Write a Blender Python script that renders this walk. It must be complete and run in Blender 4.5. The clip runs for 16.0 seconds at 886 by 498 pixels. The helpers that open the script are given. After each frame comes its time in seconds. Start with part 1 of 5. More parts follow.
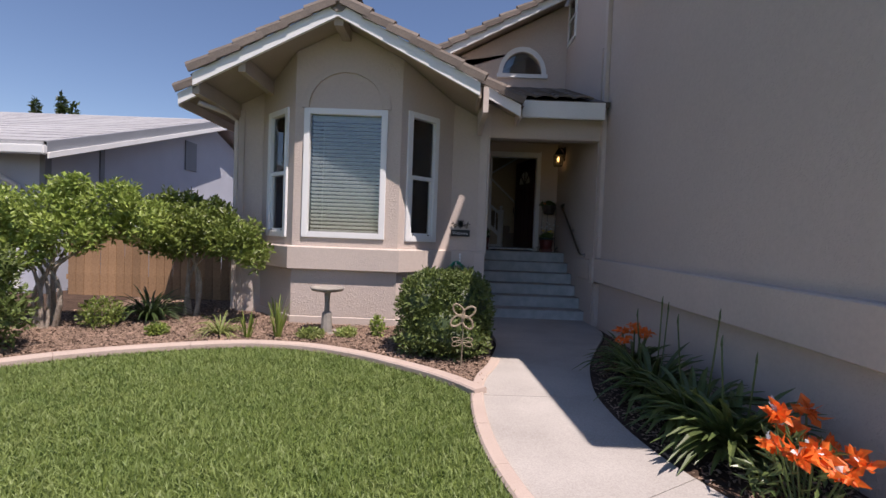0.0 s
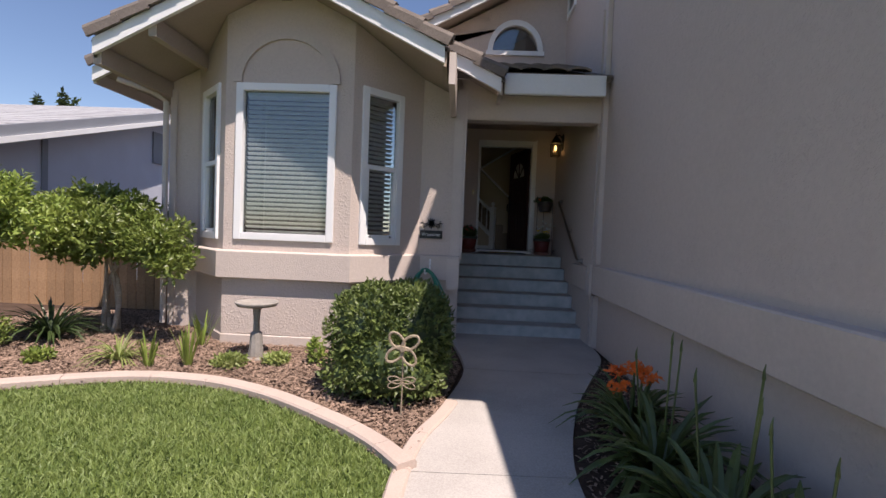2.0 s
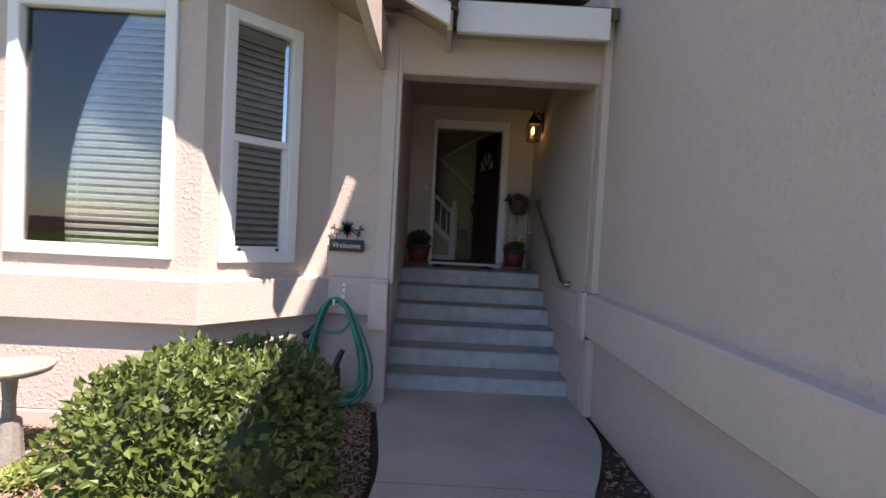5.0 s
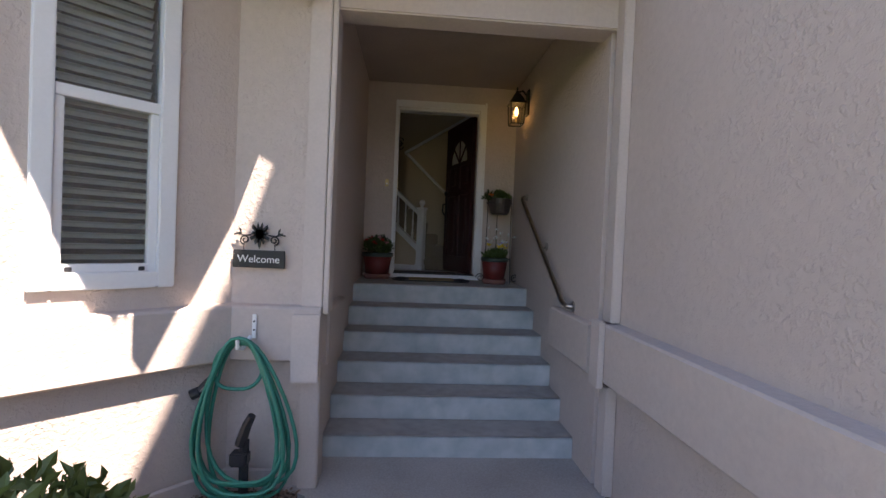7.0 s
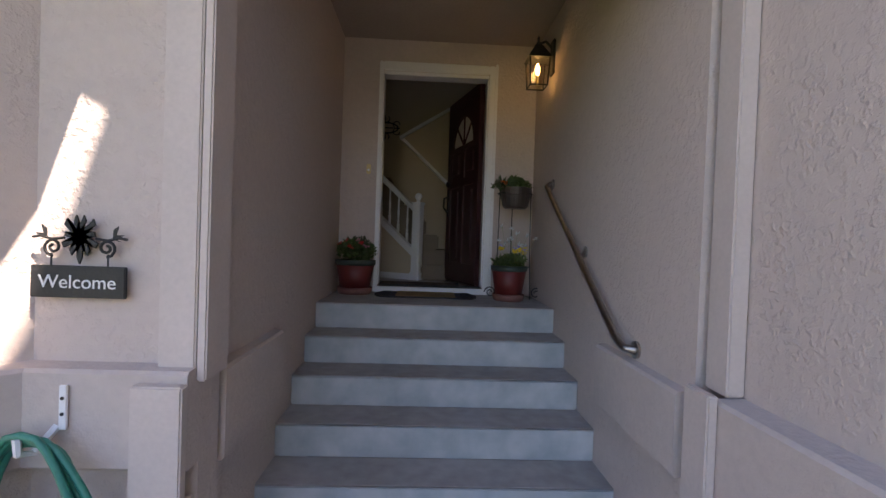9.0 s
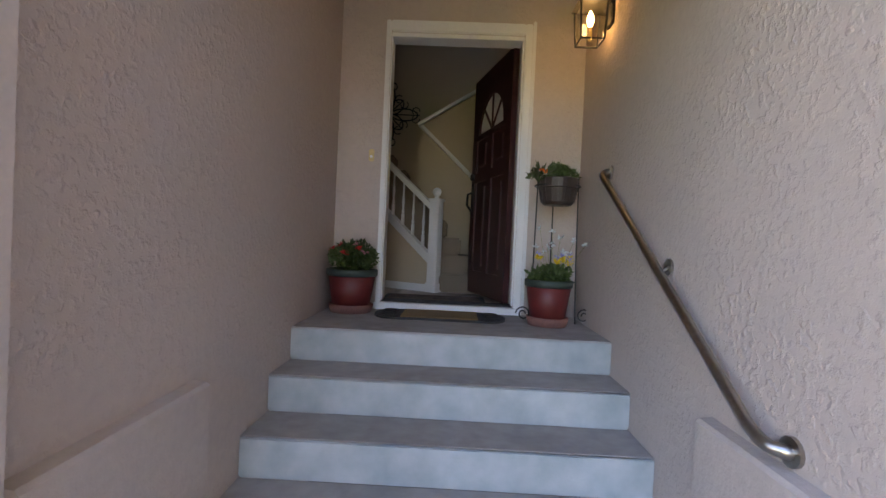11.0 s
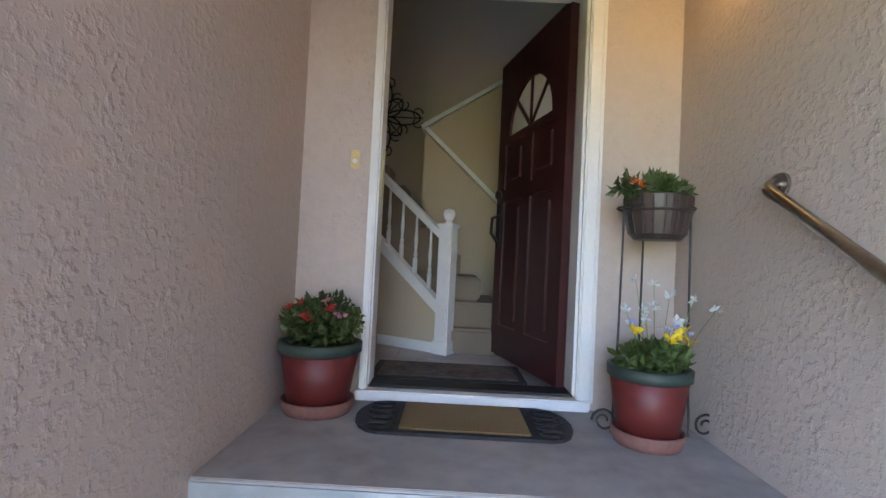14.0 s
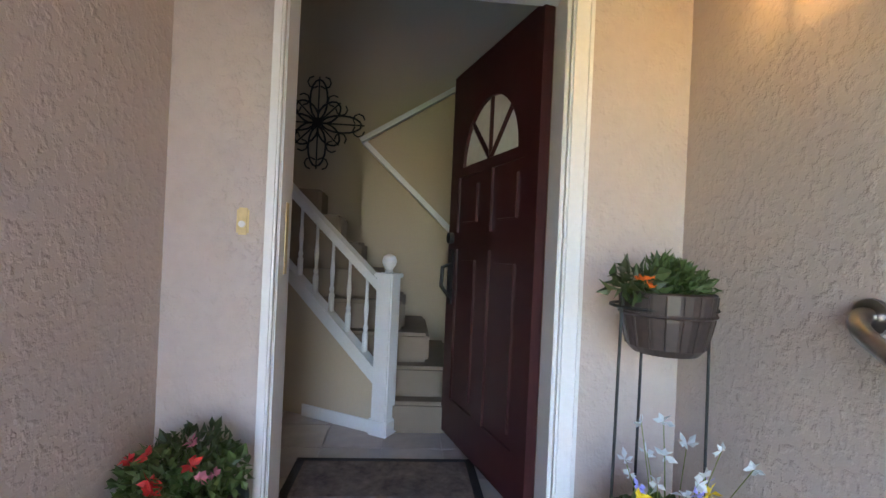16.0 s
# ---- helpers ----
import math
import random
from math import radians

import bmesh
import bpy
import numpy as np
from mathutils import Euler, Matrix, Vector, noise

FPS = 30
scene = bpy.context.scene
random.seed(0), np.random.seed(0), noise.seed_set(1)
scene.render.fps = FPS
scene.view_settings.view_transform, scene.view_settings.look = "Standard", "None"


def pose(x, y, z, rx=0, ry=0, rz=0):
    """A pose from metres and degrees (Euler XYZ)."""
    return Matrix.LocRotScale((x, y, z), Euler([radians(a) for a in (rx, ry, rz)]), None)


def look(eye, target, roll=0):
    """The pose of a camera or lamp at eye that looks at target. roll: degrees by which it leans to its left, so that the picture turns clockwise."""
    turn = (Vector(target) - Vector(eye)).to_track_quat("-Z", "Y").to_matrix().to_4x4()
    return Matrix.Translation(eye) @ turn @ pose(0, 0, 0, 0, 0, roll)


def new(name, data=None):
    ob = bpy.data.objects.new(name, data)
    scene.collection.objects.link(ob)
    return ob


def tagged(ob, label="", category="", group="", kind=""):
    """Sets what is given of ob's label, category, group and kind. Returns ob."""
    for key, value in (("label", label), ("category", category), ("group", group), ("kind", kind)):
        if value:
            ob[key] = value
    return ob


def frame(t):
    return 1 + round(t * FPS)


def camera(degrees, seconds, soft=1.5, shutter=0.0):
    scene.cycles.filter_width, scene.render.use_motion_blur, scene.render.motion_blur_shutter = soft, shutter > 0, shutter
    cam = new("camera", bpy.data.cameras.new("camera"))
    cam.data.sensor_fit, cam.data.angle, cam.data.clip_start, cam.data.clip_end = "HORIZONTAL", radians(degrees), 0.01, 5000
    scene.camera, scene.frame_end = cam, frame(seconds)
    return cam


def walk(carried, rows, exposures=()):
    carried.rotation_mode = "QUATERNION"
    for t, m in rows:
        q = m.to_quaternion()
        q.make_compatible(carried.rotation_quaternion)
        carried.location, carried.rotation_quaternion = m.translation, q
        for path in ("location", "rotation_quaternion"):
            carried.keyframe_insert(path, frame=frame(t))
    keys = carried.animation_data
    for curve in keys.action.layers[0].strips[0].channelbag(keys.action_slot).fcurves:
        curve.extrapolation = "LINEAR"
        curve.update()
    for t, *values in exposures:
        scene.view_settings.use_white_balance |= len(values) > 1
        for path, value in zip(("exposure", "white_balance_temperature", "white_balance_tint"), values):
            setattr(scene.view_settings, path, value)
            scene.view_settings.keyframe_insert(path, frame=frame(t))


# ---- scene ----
cam = camera(87.5, 16.0)
PATH = [
    (0, (0.025, 0.374, 1.368), (0.006, 2.373, 1.308), 2.2),
    (0.5, (0.18, 0.641, 1.437), (0.148, 2.639, 1.355), 2.3),
    (1, (0.291, 0.951, 1.435), (0.257, 2.949, 1.363), 2.3),
    (1.5, (0.471, 1.296, 1.419), (0.422, 3.294, 1.35), 2.1),
    (2, (0.619, 1.591, 1.444), (0.542, 3.588, 1.372), 2.3),
    (2.5, (0.79, 1.948, 1.493), (0.674, 3.943, 1.418), 2.4),
    (3, (0.885, 2.251, 1.509), (0.759, 4.246, 1.43), 2.4),
    (3.5, (0.996, 2.582, 1.534), (0.863, 4.576, 1.461), 2.6),
    (4, (1.023, 2.895, 1.537), (0.916, 4.891, 1.463), 2.8),
    (4.2, (1.0, 3.053, 1.554), (0.925, 5.05, 1.479), 2.9),
    (6.5, (1.084, 4.549, 1.531), (1.198, 6.546, 1.498), 2.4),
    (7, (1.109, 4.855, 1.566), (1.253, 6.85, 1.529), 2.4),
    (7.5, (1.121, 5.152, 1.554), (1.283, 7.145, 1.516), 2.5),
    (8, (1.149, 5.491, 1.562), (1.319, 7.483, 1.525), 2.2),
    (8.5, (1.224, 5.791, 1.558), (1.38, 7.785, 1.524), 2.2),
    (8.7, (1.275, 5.927, 1.568), (1.401, 7.923, 1.534), 2.2),
    (10.8, (1.451, 6.94, 1.612), (1.418, 8.939, 1.588), 1.9),
    (11, (1.449, 7.012, 1.611), (1.4, 9.011, 1.581), 2.6),
    (11.5, (1.437, 7.214, 1.617), (1.364, 9.212, 1.592), 2.6),
    (12, (1.39, 7.404, 1.652), (1.328, 9.403, 1.634), 2.6),
    (12.5, (1.373, 7.612, 1.693), (1.326, 9.612, 1.673), 2.6),
    (13, (1.332, 7.826, 1.708), (1.3, 9.825, 1.698), 2.9),
    (13.5, (1.318, 8.043, 1.734), (1.257, 10.042, 1.746), 3.0),
    (14, (1.285, 8.229, 1.763), (1.25, 10.228, 1.814), 2.8),
    (14.5, (1.244, 8.377, 1.841), (1.296, 10.376, 1.891), 2.5),
    (15, (1.242, 8.513, 1.959), (1.359, 10.509, 2.005), 2.4),
    (15.5, (1.25, 8.664, 2.066), (1.426, 10.657, 2.089), 2.4),
    (16, (1.358, 8.831, 2.162), (1.51, 10.825, 2.163), 2.6),
]
walk(cam, [(t, look(eye, target, roll)) for t, eye, target, roll in PATH],
     exposures=[(0, 0.29, 6700, 22), (2.5, 0.65, 6850, 21), (4.2, 1.08, 6950, 22), (6.4, 1.82, 7300, 23), (8.7, 2.15, 7400, 25), (11, 3.36, 7500, 23), (13, 4.05, 7200, 20), (16, 4.57, 6700, 19)])

# ---- world, sun, exposure ----
SUN = Vector((-0.85, 1.0, -2.6)).normalized()
world = bpy.data.worlds.new("sky")
scene.world = world
world.use_nodes = True
wn = world.node_tree
sky = wn.nodes.new("ShaderNodeTexSky")
sky.sky_type = "NISHITA"
sky.sun_disc = False
sky.dust_density, sky.ozone_density = 0.2, 4.5
sky.sun_elevation = math.asin(-SUN.z)
sky.sun_rotation = math.atan2(-SUN.x, -SUN.y)
wn.links.new(sky.outputs[0], wn.nodes["Background"].inputs[0])
wn.nodes["Background"].inputs[1].default_value = 0.097
sun = new("sun", bpy.data.lights.new("sun", "SUN"))
sun.data.energy, sun.data.angle, sun.data.color = 5.0, radians(0.5), (1.0, 0.95, 0.87)
sun.matrix_world = look((20, -20, 50), Vector((20, -20, 50)) + SUN)


# ---- materials ----
def mat(name, base, rough=0.8, metal=0.0, var=0.12, scale=3.0, grain=60.0, bump=0.0, bscale=80.0, tint=None, rand=0.0, spec=0.5, bdist=0.01, trowel=False):
    m = bpy.data.materials.new(name)
    m.use_nodes = True
    nt = m.node_tree
    n, l = nt.nodes, nt.links
    b = n["Principled BSDF"]
    b.inputs["Roughness"].default_value, b.inputs["Metallic"].default_value = rough, metal
    b.inputs["Specular IOR Level"].default_value = spec
    co = n.new("ShaderNodeTexCoord")
    big, fine = n.new("ShaderNodeTexNoise"), n.new("ShaderNodeTexNoise")
    big.inputs["Scale"].default_value, fine.inputs["Scale"].default_value = scale, grain
    big.inputs["Detail"].default_value, fine.inputs["Detail"].default_value = 4, 3
    l.new(co.outputs["Object"], big.inputs["Vector"]), l.new(co.outputs["Object"], fine.inputs["Vector"])
    add = n.new("ShaderNodeMath")
    add.operation = "ADD"
    l.new(big.outputs[0], add.inputs[0]), l.new(fine.outputs[0], add.inputs[1])
    ramp = n.new("ShaderNodeMapRange")
    ramp.inputs[1].default_value, ramp.inputs[2].default_value = 0.6, 1.4
    l.new(add.outputs[0], ramp.inputs[0])
    mix = n.new("ShaderNodeMix")
    mix.data_type = "RGBA"
    other = tint or tuple(c * (1 - 2 * var) for c in base)
    lo = tuple(c * (1 + var) for c in base) if tint is None else base
    mix.inputs[6].default_value, mix.inputs[7].default_value = (*lo, 1), (*other, 1)
    l.new(ramp.outputs[0], mix.inputs[0])
    out = mix.outputs[2]
    if rand:
        info, geo, hsv = n.new("ShaderNodeObjectInfo"), n.new("ShaderNodeNewGeometry"), n.new("ShaderNodeHueSaturation")
        s = n.new("ShaderNodeMath")
        s.operation = "ADD"
        l.new(info.outputs["Random"], s.inputs[0]), l.new(geo.outputs["Random Per Island"], s.inputs[1])
        mr = n.new("ShaderNodeMapRange")
        mr.inputs[1].default_value, mr.inputs[2].default_value = 0, 2
        mr.inputs[3].default_value, mr.inputs[4].default_value = 1 - rand, 1 + rand
        l.new(s.outputs[0], mr.inputs[0]), l.new(mr.outputs[0], hsv.inputs["Value"]), l.new(out, hsv.inputs["Color"])
        out = hsv.outputs[0]
    l.new(out, b.inputs["Base Color"])
    if bump:
        bt, bn = n.new("ShaderNodeTexNoise"), n.new("ShaderNodeBump")
        bt.inputs["Scale"].default_value, bt.inputs["Detail"].default_value = bscale, 3
        l.new(co.outputs["Object"], bt.inputs["Vector"])
        bn.inputs["Strength"].default_value, bn.inputs["Distance"].default_value = bump, bdist
        if trowel:
            tm = n.new("ShaderNodeMapRange")
            tm.inputs[1].default_value, tm.inputs[2].default_value = 0.47, 0.72
            l.new(bt.outputs[0], tm.inputs[0])
            f2, ad = n.new("ShaderNodeTexNoise"), n.new("ShaderNodeMath")
            f2.inputs["Scale"].default_value, f2.inputs["Detail"].default_value = bscale * 3.2, 2
            l.new(co.outputs["Object"], f2.inputs["Vector"])
            ad.operation = "MULTIPLY_ADD"
            ad.inputs[1].default_value = 0.22
            pn, pm, px = n.new("ShaderNodeTexNoise"), n.new("ShaderNodeMapRange"), n.new("ShaderNodeMath")
            pn.inputs["Scale"].default_value, pn.inputs["Detail"].default_value = 3.5, 3
            pm.inputs[1].default_value, pm.inputs[2].default_value, pm.inputs[3].default_value = 0.38, 0.62, 0.4
            px.operation = "MULTIPLY"
            l.new(co.outputs["Object"], pn.inputs["Vector"]), l.new(pn.outputs[0], pm.inputs[0])
            l.new(tm.outputs[0], px.inputs[0]), l.new(pm.outputs[0], px.inputs[1])
            l.new(f2.outputs[0], ad.inputs[0]), l.new(px.outputs[0], ad.inputs[2])
            l.new(ad.outputs[0], bn.inputs["Height"])
        else:
            l.new(bt.outputs[0], bn.inputs["Height"])
        l.new(bn.outputs[0], b.inputs["Normal"])
    return m


def leafmat(name, base, tint, rough=0.45, rand=0.35, trans=0.25):
    m = mat(name, base, rough, tint=tint, scale=2.5, grain=9, rand=rand)
    m.node_tree.nodes["Principled BSDF"].inputs["Transmission Weight"].default_value = 0.0
    n, l = m.node_tree.nodes, m.node_tree.links
    b = n["Principled BSDF"]
    tr, ms, out = n.new("ShaderNodeBsdfTranslucent"), n.new("ShaderNodeMixShader"), n["Material Output"]
    src = b.inputs["Base Color"].links[0].from_socket
    l.new(src, tr.inputs[0])
    ms.inputs[0].default_value = trans
    l.new(b.outputs[0], ms.inputs[1]), l.new(tr.outputs[0], ms.inputs[2]), l.new(ms.outputs[0], out.inputs[0])
    return m


STUCCO = mat("stucco", (0.56, 0.475, 0.425), 0.95, var=0.04, scale=0.7, grain=25, bump=0.52, bscale=42, bdist=0.008, spec=0.15, trowel=True)
BAND = mat("smooth_stucco", (0.56, 0.48, 0.43), 0.95, var=0.05, scale=1.5, grain=30, bump=0.35, bscale=60, spec=0.15)
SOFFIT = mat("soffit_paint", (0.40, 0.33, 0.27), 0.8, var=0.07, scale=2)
WHITE = mat("white_paint", (0.78, 0.78, 0.77), 0.45, var=0.03, scale=4)
VINYL = mat("white_vinyl", (0.8, 0.8, 0.8), 0.3, var=0.02)
TRIM = mat("beige_trim", (0.58, 0.50, 0.45), 0.7, var=0.05, scale=4)
CONC = mat("path_concrete", (0.48, 0.445, 0.41), 0.9, tint=(0.30, 0.275, 0.25), scale=1.6, grain=90, bump=0.25, bscale=150, bdist=0.004)
STEP = mat("painted_concrete", (0.52, 0.54, 0.535), 0.75, tint=(0.29, 0.335, 0.34), scale=3.0, grain=9, bump=0.2, bscale=90, bdist=0.004)
TREAD = mat("worn_tread", (0.44, 0.415, 0.385), 0.85, tint=(0.28, 0.26, 0.24), scale=2.0, grain=11, bump=0.2, bscale=90, bdist=0.004)
KERB = mat("pink_concrete", (0.50, 0.40, 0.34), 0.9, tint=(0.40, 0.315, 0.27), scale=3, grain=80, bump=0.3, bscale=120, bdist=0.004)
FOUND = mat("foundation", (0.42, 0.39, 0.34), 0.9, var=0.1, scale=3)
SOIL = mat("soil", (0.09, 0.06, 0.045), 1.0, var=0.3, scale=4, bump=0.8, bscale=30, spec=0.1)
CHIP = mat("bark_mulch", (0.26, 0.18, 0.135), 0.9, var=0.2, rand=0.75, spec=0.2)
TURF = mat("turf", (0.10, 0.14, 0.035), 1.0, var=0.25, scale=1.5, grain=40, bump=0.8, bscale=90, spec=0.05)
GRASS = leafmat("grass_blade", (0.135, 0.20, 0.052), (0.25, 0.31, 0.10), 0.55, 0.35, 0.3)
TILE = mat("roof_tile", (0.21, 0.175, 0.15), 0.9, tint=(0.12, 0.10, 0.088), scale=6, grain=60, bump=0.5, bscale=60, rand=0.35)
SHINGLE = mat("grey_shingle", (0.36, 0.36, 0.37), 0.9, var=0.1, scale=8, grain=40, rand=0.12)
NWALL = mat("blue_grey_siding", (0.48, 0.50, 0.56), 0.8, var=0.05, scale=2)
NTRIM = mat("slate_trim", (0.22, 0.235, 0.26), 0.7, var=0.05)
FENCE = mat("cedar_fence", (0.36, 0.22, 0.12), 0.8, tint=(0.20, 0.115, 0.06), scale=3, grain=30, rand=0.5)
HEDGE = leafmat("hedge_leaf", (0.085, 0.13, 0.03), (0.19, 0.24, 0.065), 0.5, 0.45, 0.2)
SHRUB = leafmat("shrub_leaf", (0.13, 0.20, 0.038), (0.31, 0.37, 0.085), 0.4, 0.5, 0.25)
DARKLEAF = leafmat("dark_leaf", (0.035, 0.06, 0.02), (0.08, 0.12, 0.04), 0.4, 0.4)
STRAP = leafmat("strap_leaf", (0.055, 0.09, 0.028), (0.16, 0.20, 0.065), 0.35, 0.35, 0.25)
PALEBARK = mat("pale_bark", (0.44, 0.37, 0.30), 0.9, var=0.25, scale=9, bump=0.6, bscale=40)
BARK = mat("bark", (0.26, 0.20, 0.15), 0.95, var=0.25, scale=8, bump=0.8, bscale=40)
ORANGE = leafmat("orange_petal", (0.88, 0.22, 0.035), (0.80, 0.13, 0.015), 0.5, 0.15, 0.3)
PALE = leafmat("pale_petal", (0.75, 0.78, 0.78), (0.6, 0.68, 0.7), 0.5, 0.1, 0.3)
RED = leafmat("red_petal", (0.65, 0.04, 0.03), (0.45, 0.02, 0.03), 0.5, 0.2, 0.2)
PINK = leafmat("pink_petal", (0.75, 0.28, 0.38), (0.6, 0.2, 0.3), 0.5, 0.2, 0.2)
YELLOW = leafmat("yellow_petal", (0.85, 0.65, 0.03), (0.8, 0.5, 0.02), 0.5, 0.1, 0.2)
VIOLET = leafmat("violet_petal", (0.25, 0.25, 0.7), (0.5, 0.5, 0.85), 0.5, 0.2, 0.2)
STONE = mat("bath_concrete", (0.30, 0.275, 0.245), 0.9, var=0.15, scale=8, grain=60, bump=0.4, bscale=80)
IRON = mat("black_iron", (0.02, 0.02, 0.02), 0.55, var=0.1, bump=0.2)
RUST = mat("weathered_metal", (0.36, 0.29, 0.21), 0.7, metal=0.2, var=0.25, scale=12)
STEEL = mat("brushed_steel", (0.42, 0.39, 0.36), 0.28, metal=1.0, var=0.1, scale=10)
HOSE = mat("green_hose", (0.02, 0.24, 0.17), 0.4, var=0.12, scale=6)
BLACK = mat("black_plastic", (0.03, 0.03, 0.035), 0.5, var=0.1)
BRONZE = mat("bronze_hook", (0.55, 0.55, 0.52), 0.4, metal=0.3)
DOORRED = mat("mahogany_door", (0.058, 0.014, 0.015), 0.36, tint=(0.036, 0.009, 0.010), scale=3, grain=14)
TERRA = mat("red_pot", (0.165, 0.02, 0.018), 0.5, tint=(0.11, 0.018, 0.016), scale=5, grain=30)
GREENRIM = mat("green_pot_rim", (0.035, 0.055, 0.045), 0.5)
SAUCER = mat("clay_saucer", (0.25, 0.11, 0.09), 0.8, var=0.15, scale=9)
BARREL = mat("plastic_barrel", (0.06, 0.042, 0.036), 0.4, var=0.2, scale=5)
RUBBER = mat("rubber_mat", (0.025, 0.025, 0.028), 0.7, var=0.2, scale=30, bump=0.6, bscale=50)
COIR = mat("coir", (0.33, 0.22, 0.10), 1.0, var=0.15, grain=200, bump=0.8, bscale=250)
INWALL = mat("interior_paint", (0.55, 0.45, 0.32), 0.85, var=0.02)
CARPET = mat("beige_carpet", (0.26, 0.205, 0.15), 1.0, var=0.08, grain=200, bump=0.5, bscale=250)
FLOORT = mat("floor_tile", (0.50, 0.44, 0.40), 0.3, tint=(0.38, 0.33, 0.30), scale=3, grain=14, rand=0.08)
RUG = mat("woven_rug", (0.20, 0.15, 0.12), 1.0, var=0.3, grain=40, scale=9)
SLAT = mat("blind_slat", (0.72, 0.72, 0.68), 0.5, var=0.03)
BRASS = mat("gold_plate", (0.75, 0.6, 0.3), 0.35, metal=0.6)
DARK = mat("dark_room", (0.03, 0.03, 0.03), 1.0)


def glassmat(name, tint, rough=0.0):
    m = bpy.data.materials.new(name)
    m.use_nodes = True
    n, l = m.node_tree.nodes, m.node_tree.links
    n.remove(n["Principled BSDF"])
    t, g, mx, fr = n.new("ShaderNodeBsdfTransparent"), n.new("ShaderNodeBsdfGlossy"), n.new("ShaderNodeMixShader"), n.new("ShaderNodeFresnel")
    t.inputs[0].default_value = (*tint, 1)
    g.inputs["Roughness"].default_value = rough
    fr.inputs[0].default_value = 1.6
    ad = n.new("ShaderNodeMath")
    ad.operation = "ADD"
    ad.inputs[1].default_value = 0.05
    l.new(fr.outputs[0], ad.inputs[0])
    l.new(ad.outputs[0], mx.inputs[0]), l.new(t.outputs[0], mx.inputs[1]), l.new(g.outputs[0], mx.inputs[2])
    l.new(mx.outputs[0], n["Material Output"].inputs[0])
    return m


GLASS = glassmat("window_glass", (0.85, 0.89, 0.89))
LAMPGLASS = glassmat("lantern_glass", (0.95, 0.9, 0.8), 0.1)
FROST = mat("frosted_glass", (0.72, 0.72, 0.68), 0.6, var=0.06, scale=5, grain=30)
BULB = bpy.data.materials.new("lit_bulb")
BULB.use_nodes = True
BULB.node_tree.nodes["Principled BSDF"].inputs["Emission Color"].default_value = (1, 0.62, 0.22, 1)
BULB.node_tree.nodes["Principled BSDF"].inputs["Emission Strength"].default_value = 3.2


# ---- mesh helpers ----
def part(name, bm, material, parent=None, label="", smooth=False):
    me = bpy.data.meshes.new(name)
    bm.to_mesh(me)
    bm.free()
    me.materials.append(material)
    if smooth:
        for p in me.polygons:
            p.use_smooth = True
    ob = new(name, me)
    if parent:
        ob.parent = parent
    if label:
        ob["label"] = label
    return ob


def raw(name, verts, faces, material, parent=None, label="", smooth=False):
    me = bpy.data.meshes.new(name)
    me.from_pydata([tuple(v) for v in verts], [], [tuple(f) for f in faces])
    me.materials.append(material)
    if smooth:
        me.polygons.foreach_set("use_smooth", [True] * len(me.polygons))
    ob = new(name, me)
    if parent:
        ob.parent = parent
    if label:
        ob["label"] = label
    return ob


def thing(name, x, y, z, label, category, group="", rz=0, kind=""):
    ob = new(name)
    ob.empty_display_size = 0.1
    ob.matrix_world = pose(x, y, z, 0, 0, rz)
    return tagged(ob, label, category, group, kind)


def box(bm, x0, x1, y0, y1, z0, z1, bevel=0.0):
    g = bmesh.ops.create_cube(bm, size=1.0, matrix=Matrix.Translation(((x0 + x1) / 2, (y0 + y1) / 2, (z0 + z1) / 2)) @ Matrix.Diagonal((x1 - x0, y1 - y0, z1 - z0, 1)))
    if bevel:
        es = {e for v in g["verts"] for e in v.link_edges}
        bmesh.ops.bevel(bm, geom=list(es), offset=bevel, segments=2, affect="EDGES", clamp_overlap=True)
    return bm


def boxes(*bs, bevel=0.0):
    bm = bmesh.new()
    for b in bs:
        box(bm, *b, bevel=bevel)
    return bm


def tube(bm, pts, r, seg=8, closed=False, taper=None):
    """A round bar along points."""
    pts = [Vector(p) for p in pts]
    rings, n = [], len(pts)
    prev = None
    for i, p in enumerate(pts):
        a = pts[(i - 1) % n] if closed or i > 0 else p
        b = pts[(i + 1) % n] if closed or i < n - 1 else p
        d = (b - a).normalized() if (b - a).length > 1e-9 else Vector((0, 0, 1))
        if prev is None:
            u = d.orthogonal().normalized()
        else:
            u = (prev - d * prev.dot(d))
            u = u.normalized() if u.length > 1e-6 else d.orthogonal().normalized()
        prev = u
        w = d.cross(u)
        rr = r if taper is None else r * (1 + (taper - 1) * i / max(1, n - 1))
        rings.append([bm.verts.new(p + (u * math.cos(k * math.tau / seg) + w * math.sin(k * math.tau / seg)) * rr) for k in range(seg)])
    for i in range(n if closed else n - 1):
        a, b = rings[i], rings[(i + 1) % n]
        for k in range(seg):
            bm.faces.new((a[k], a[(k + 1) % seg], b[(k + 1) % seg], b[k]))
    if not closed:
        bm.faces.new(rings[0][::-1]), bm.faces.new(rings[-1])
    return bm


def lathe(bm, profile, seg=28, at=(0, 0, 0)):
    rings = []
    for r, z in profile:
        rings.append([bm.verts.new((at[0] + r * math.cos(k * math.tau / seg), at[1] + r * math.sin(k * math.tau / seg), at[2] + z)) for k in range(seg)])
    for a, b in zip(rings, rings[1:]):
        for k in range(seg):
            bm.faces.new((a[k], a[(k + 1) % seg], b[(k + 1) % seg], b[k]))
    bm.faces.new(rings[0][::-1]), bm.faces.new(rings[-1])
    return bm


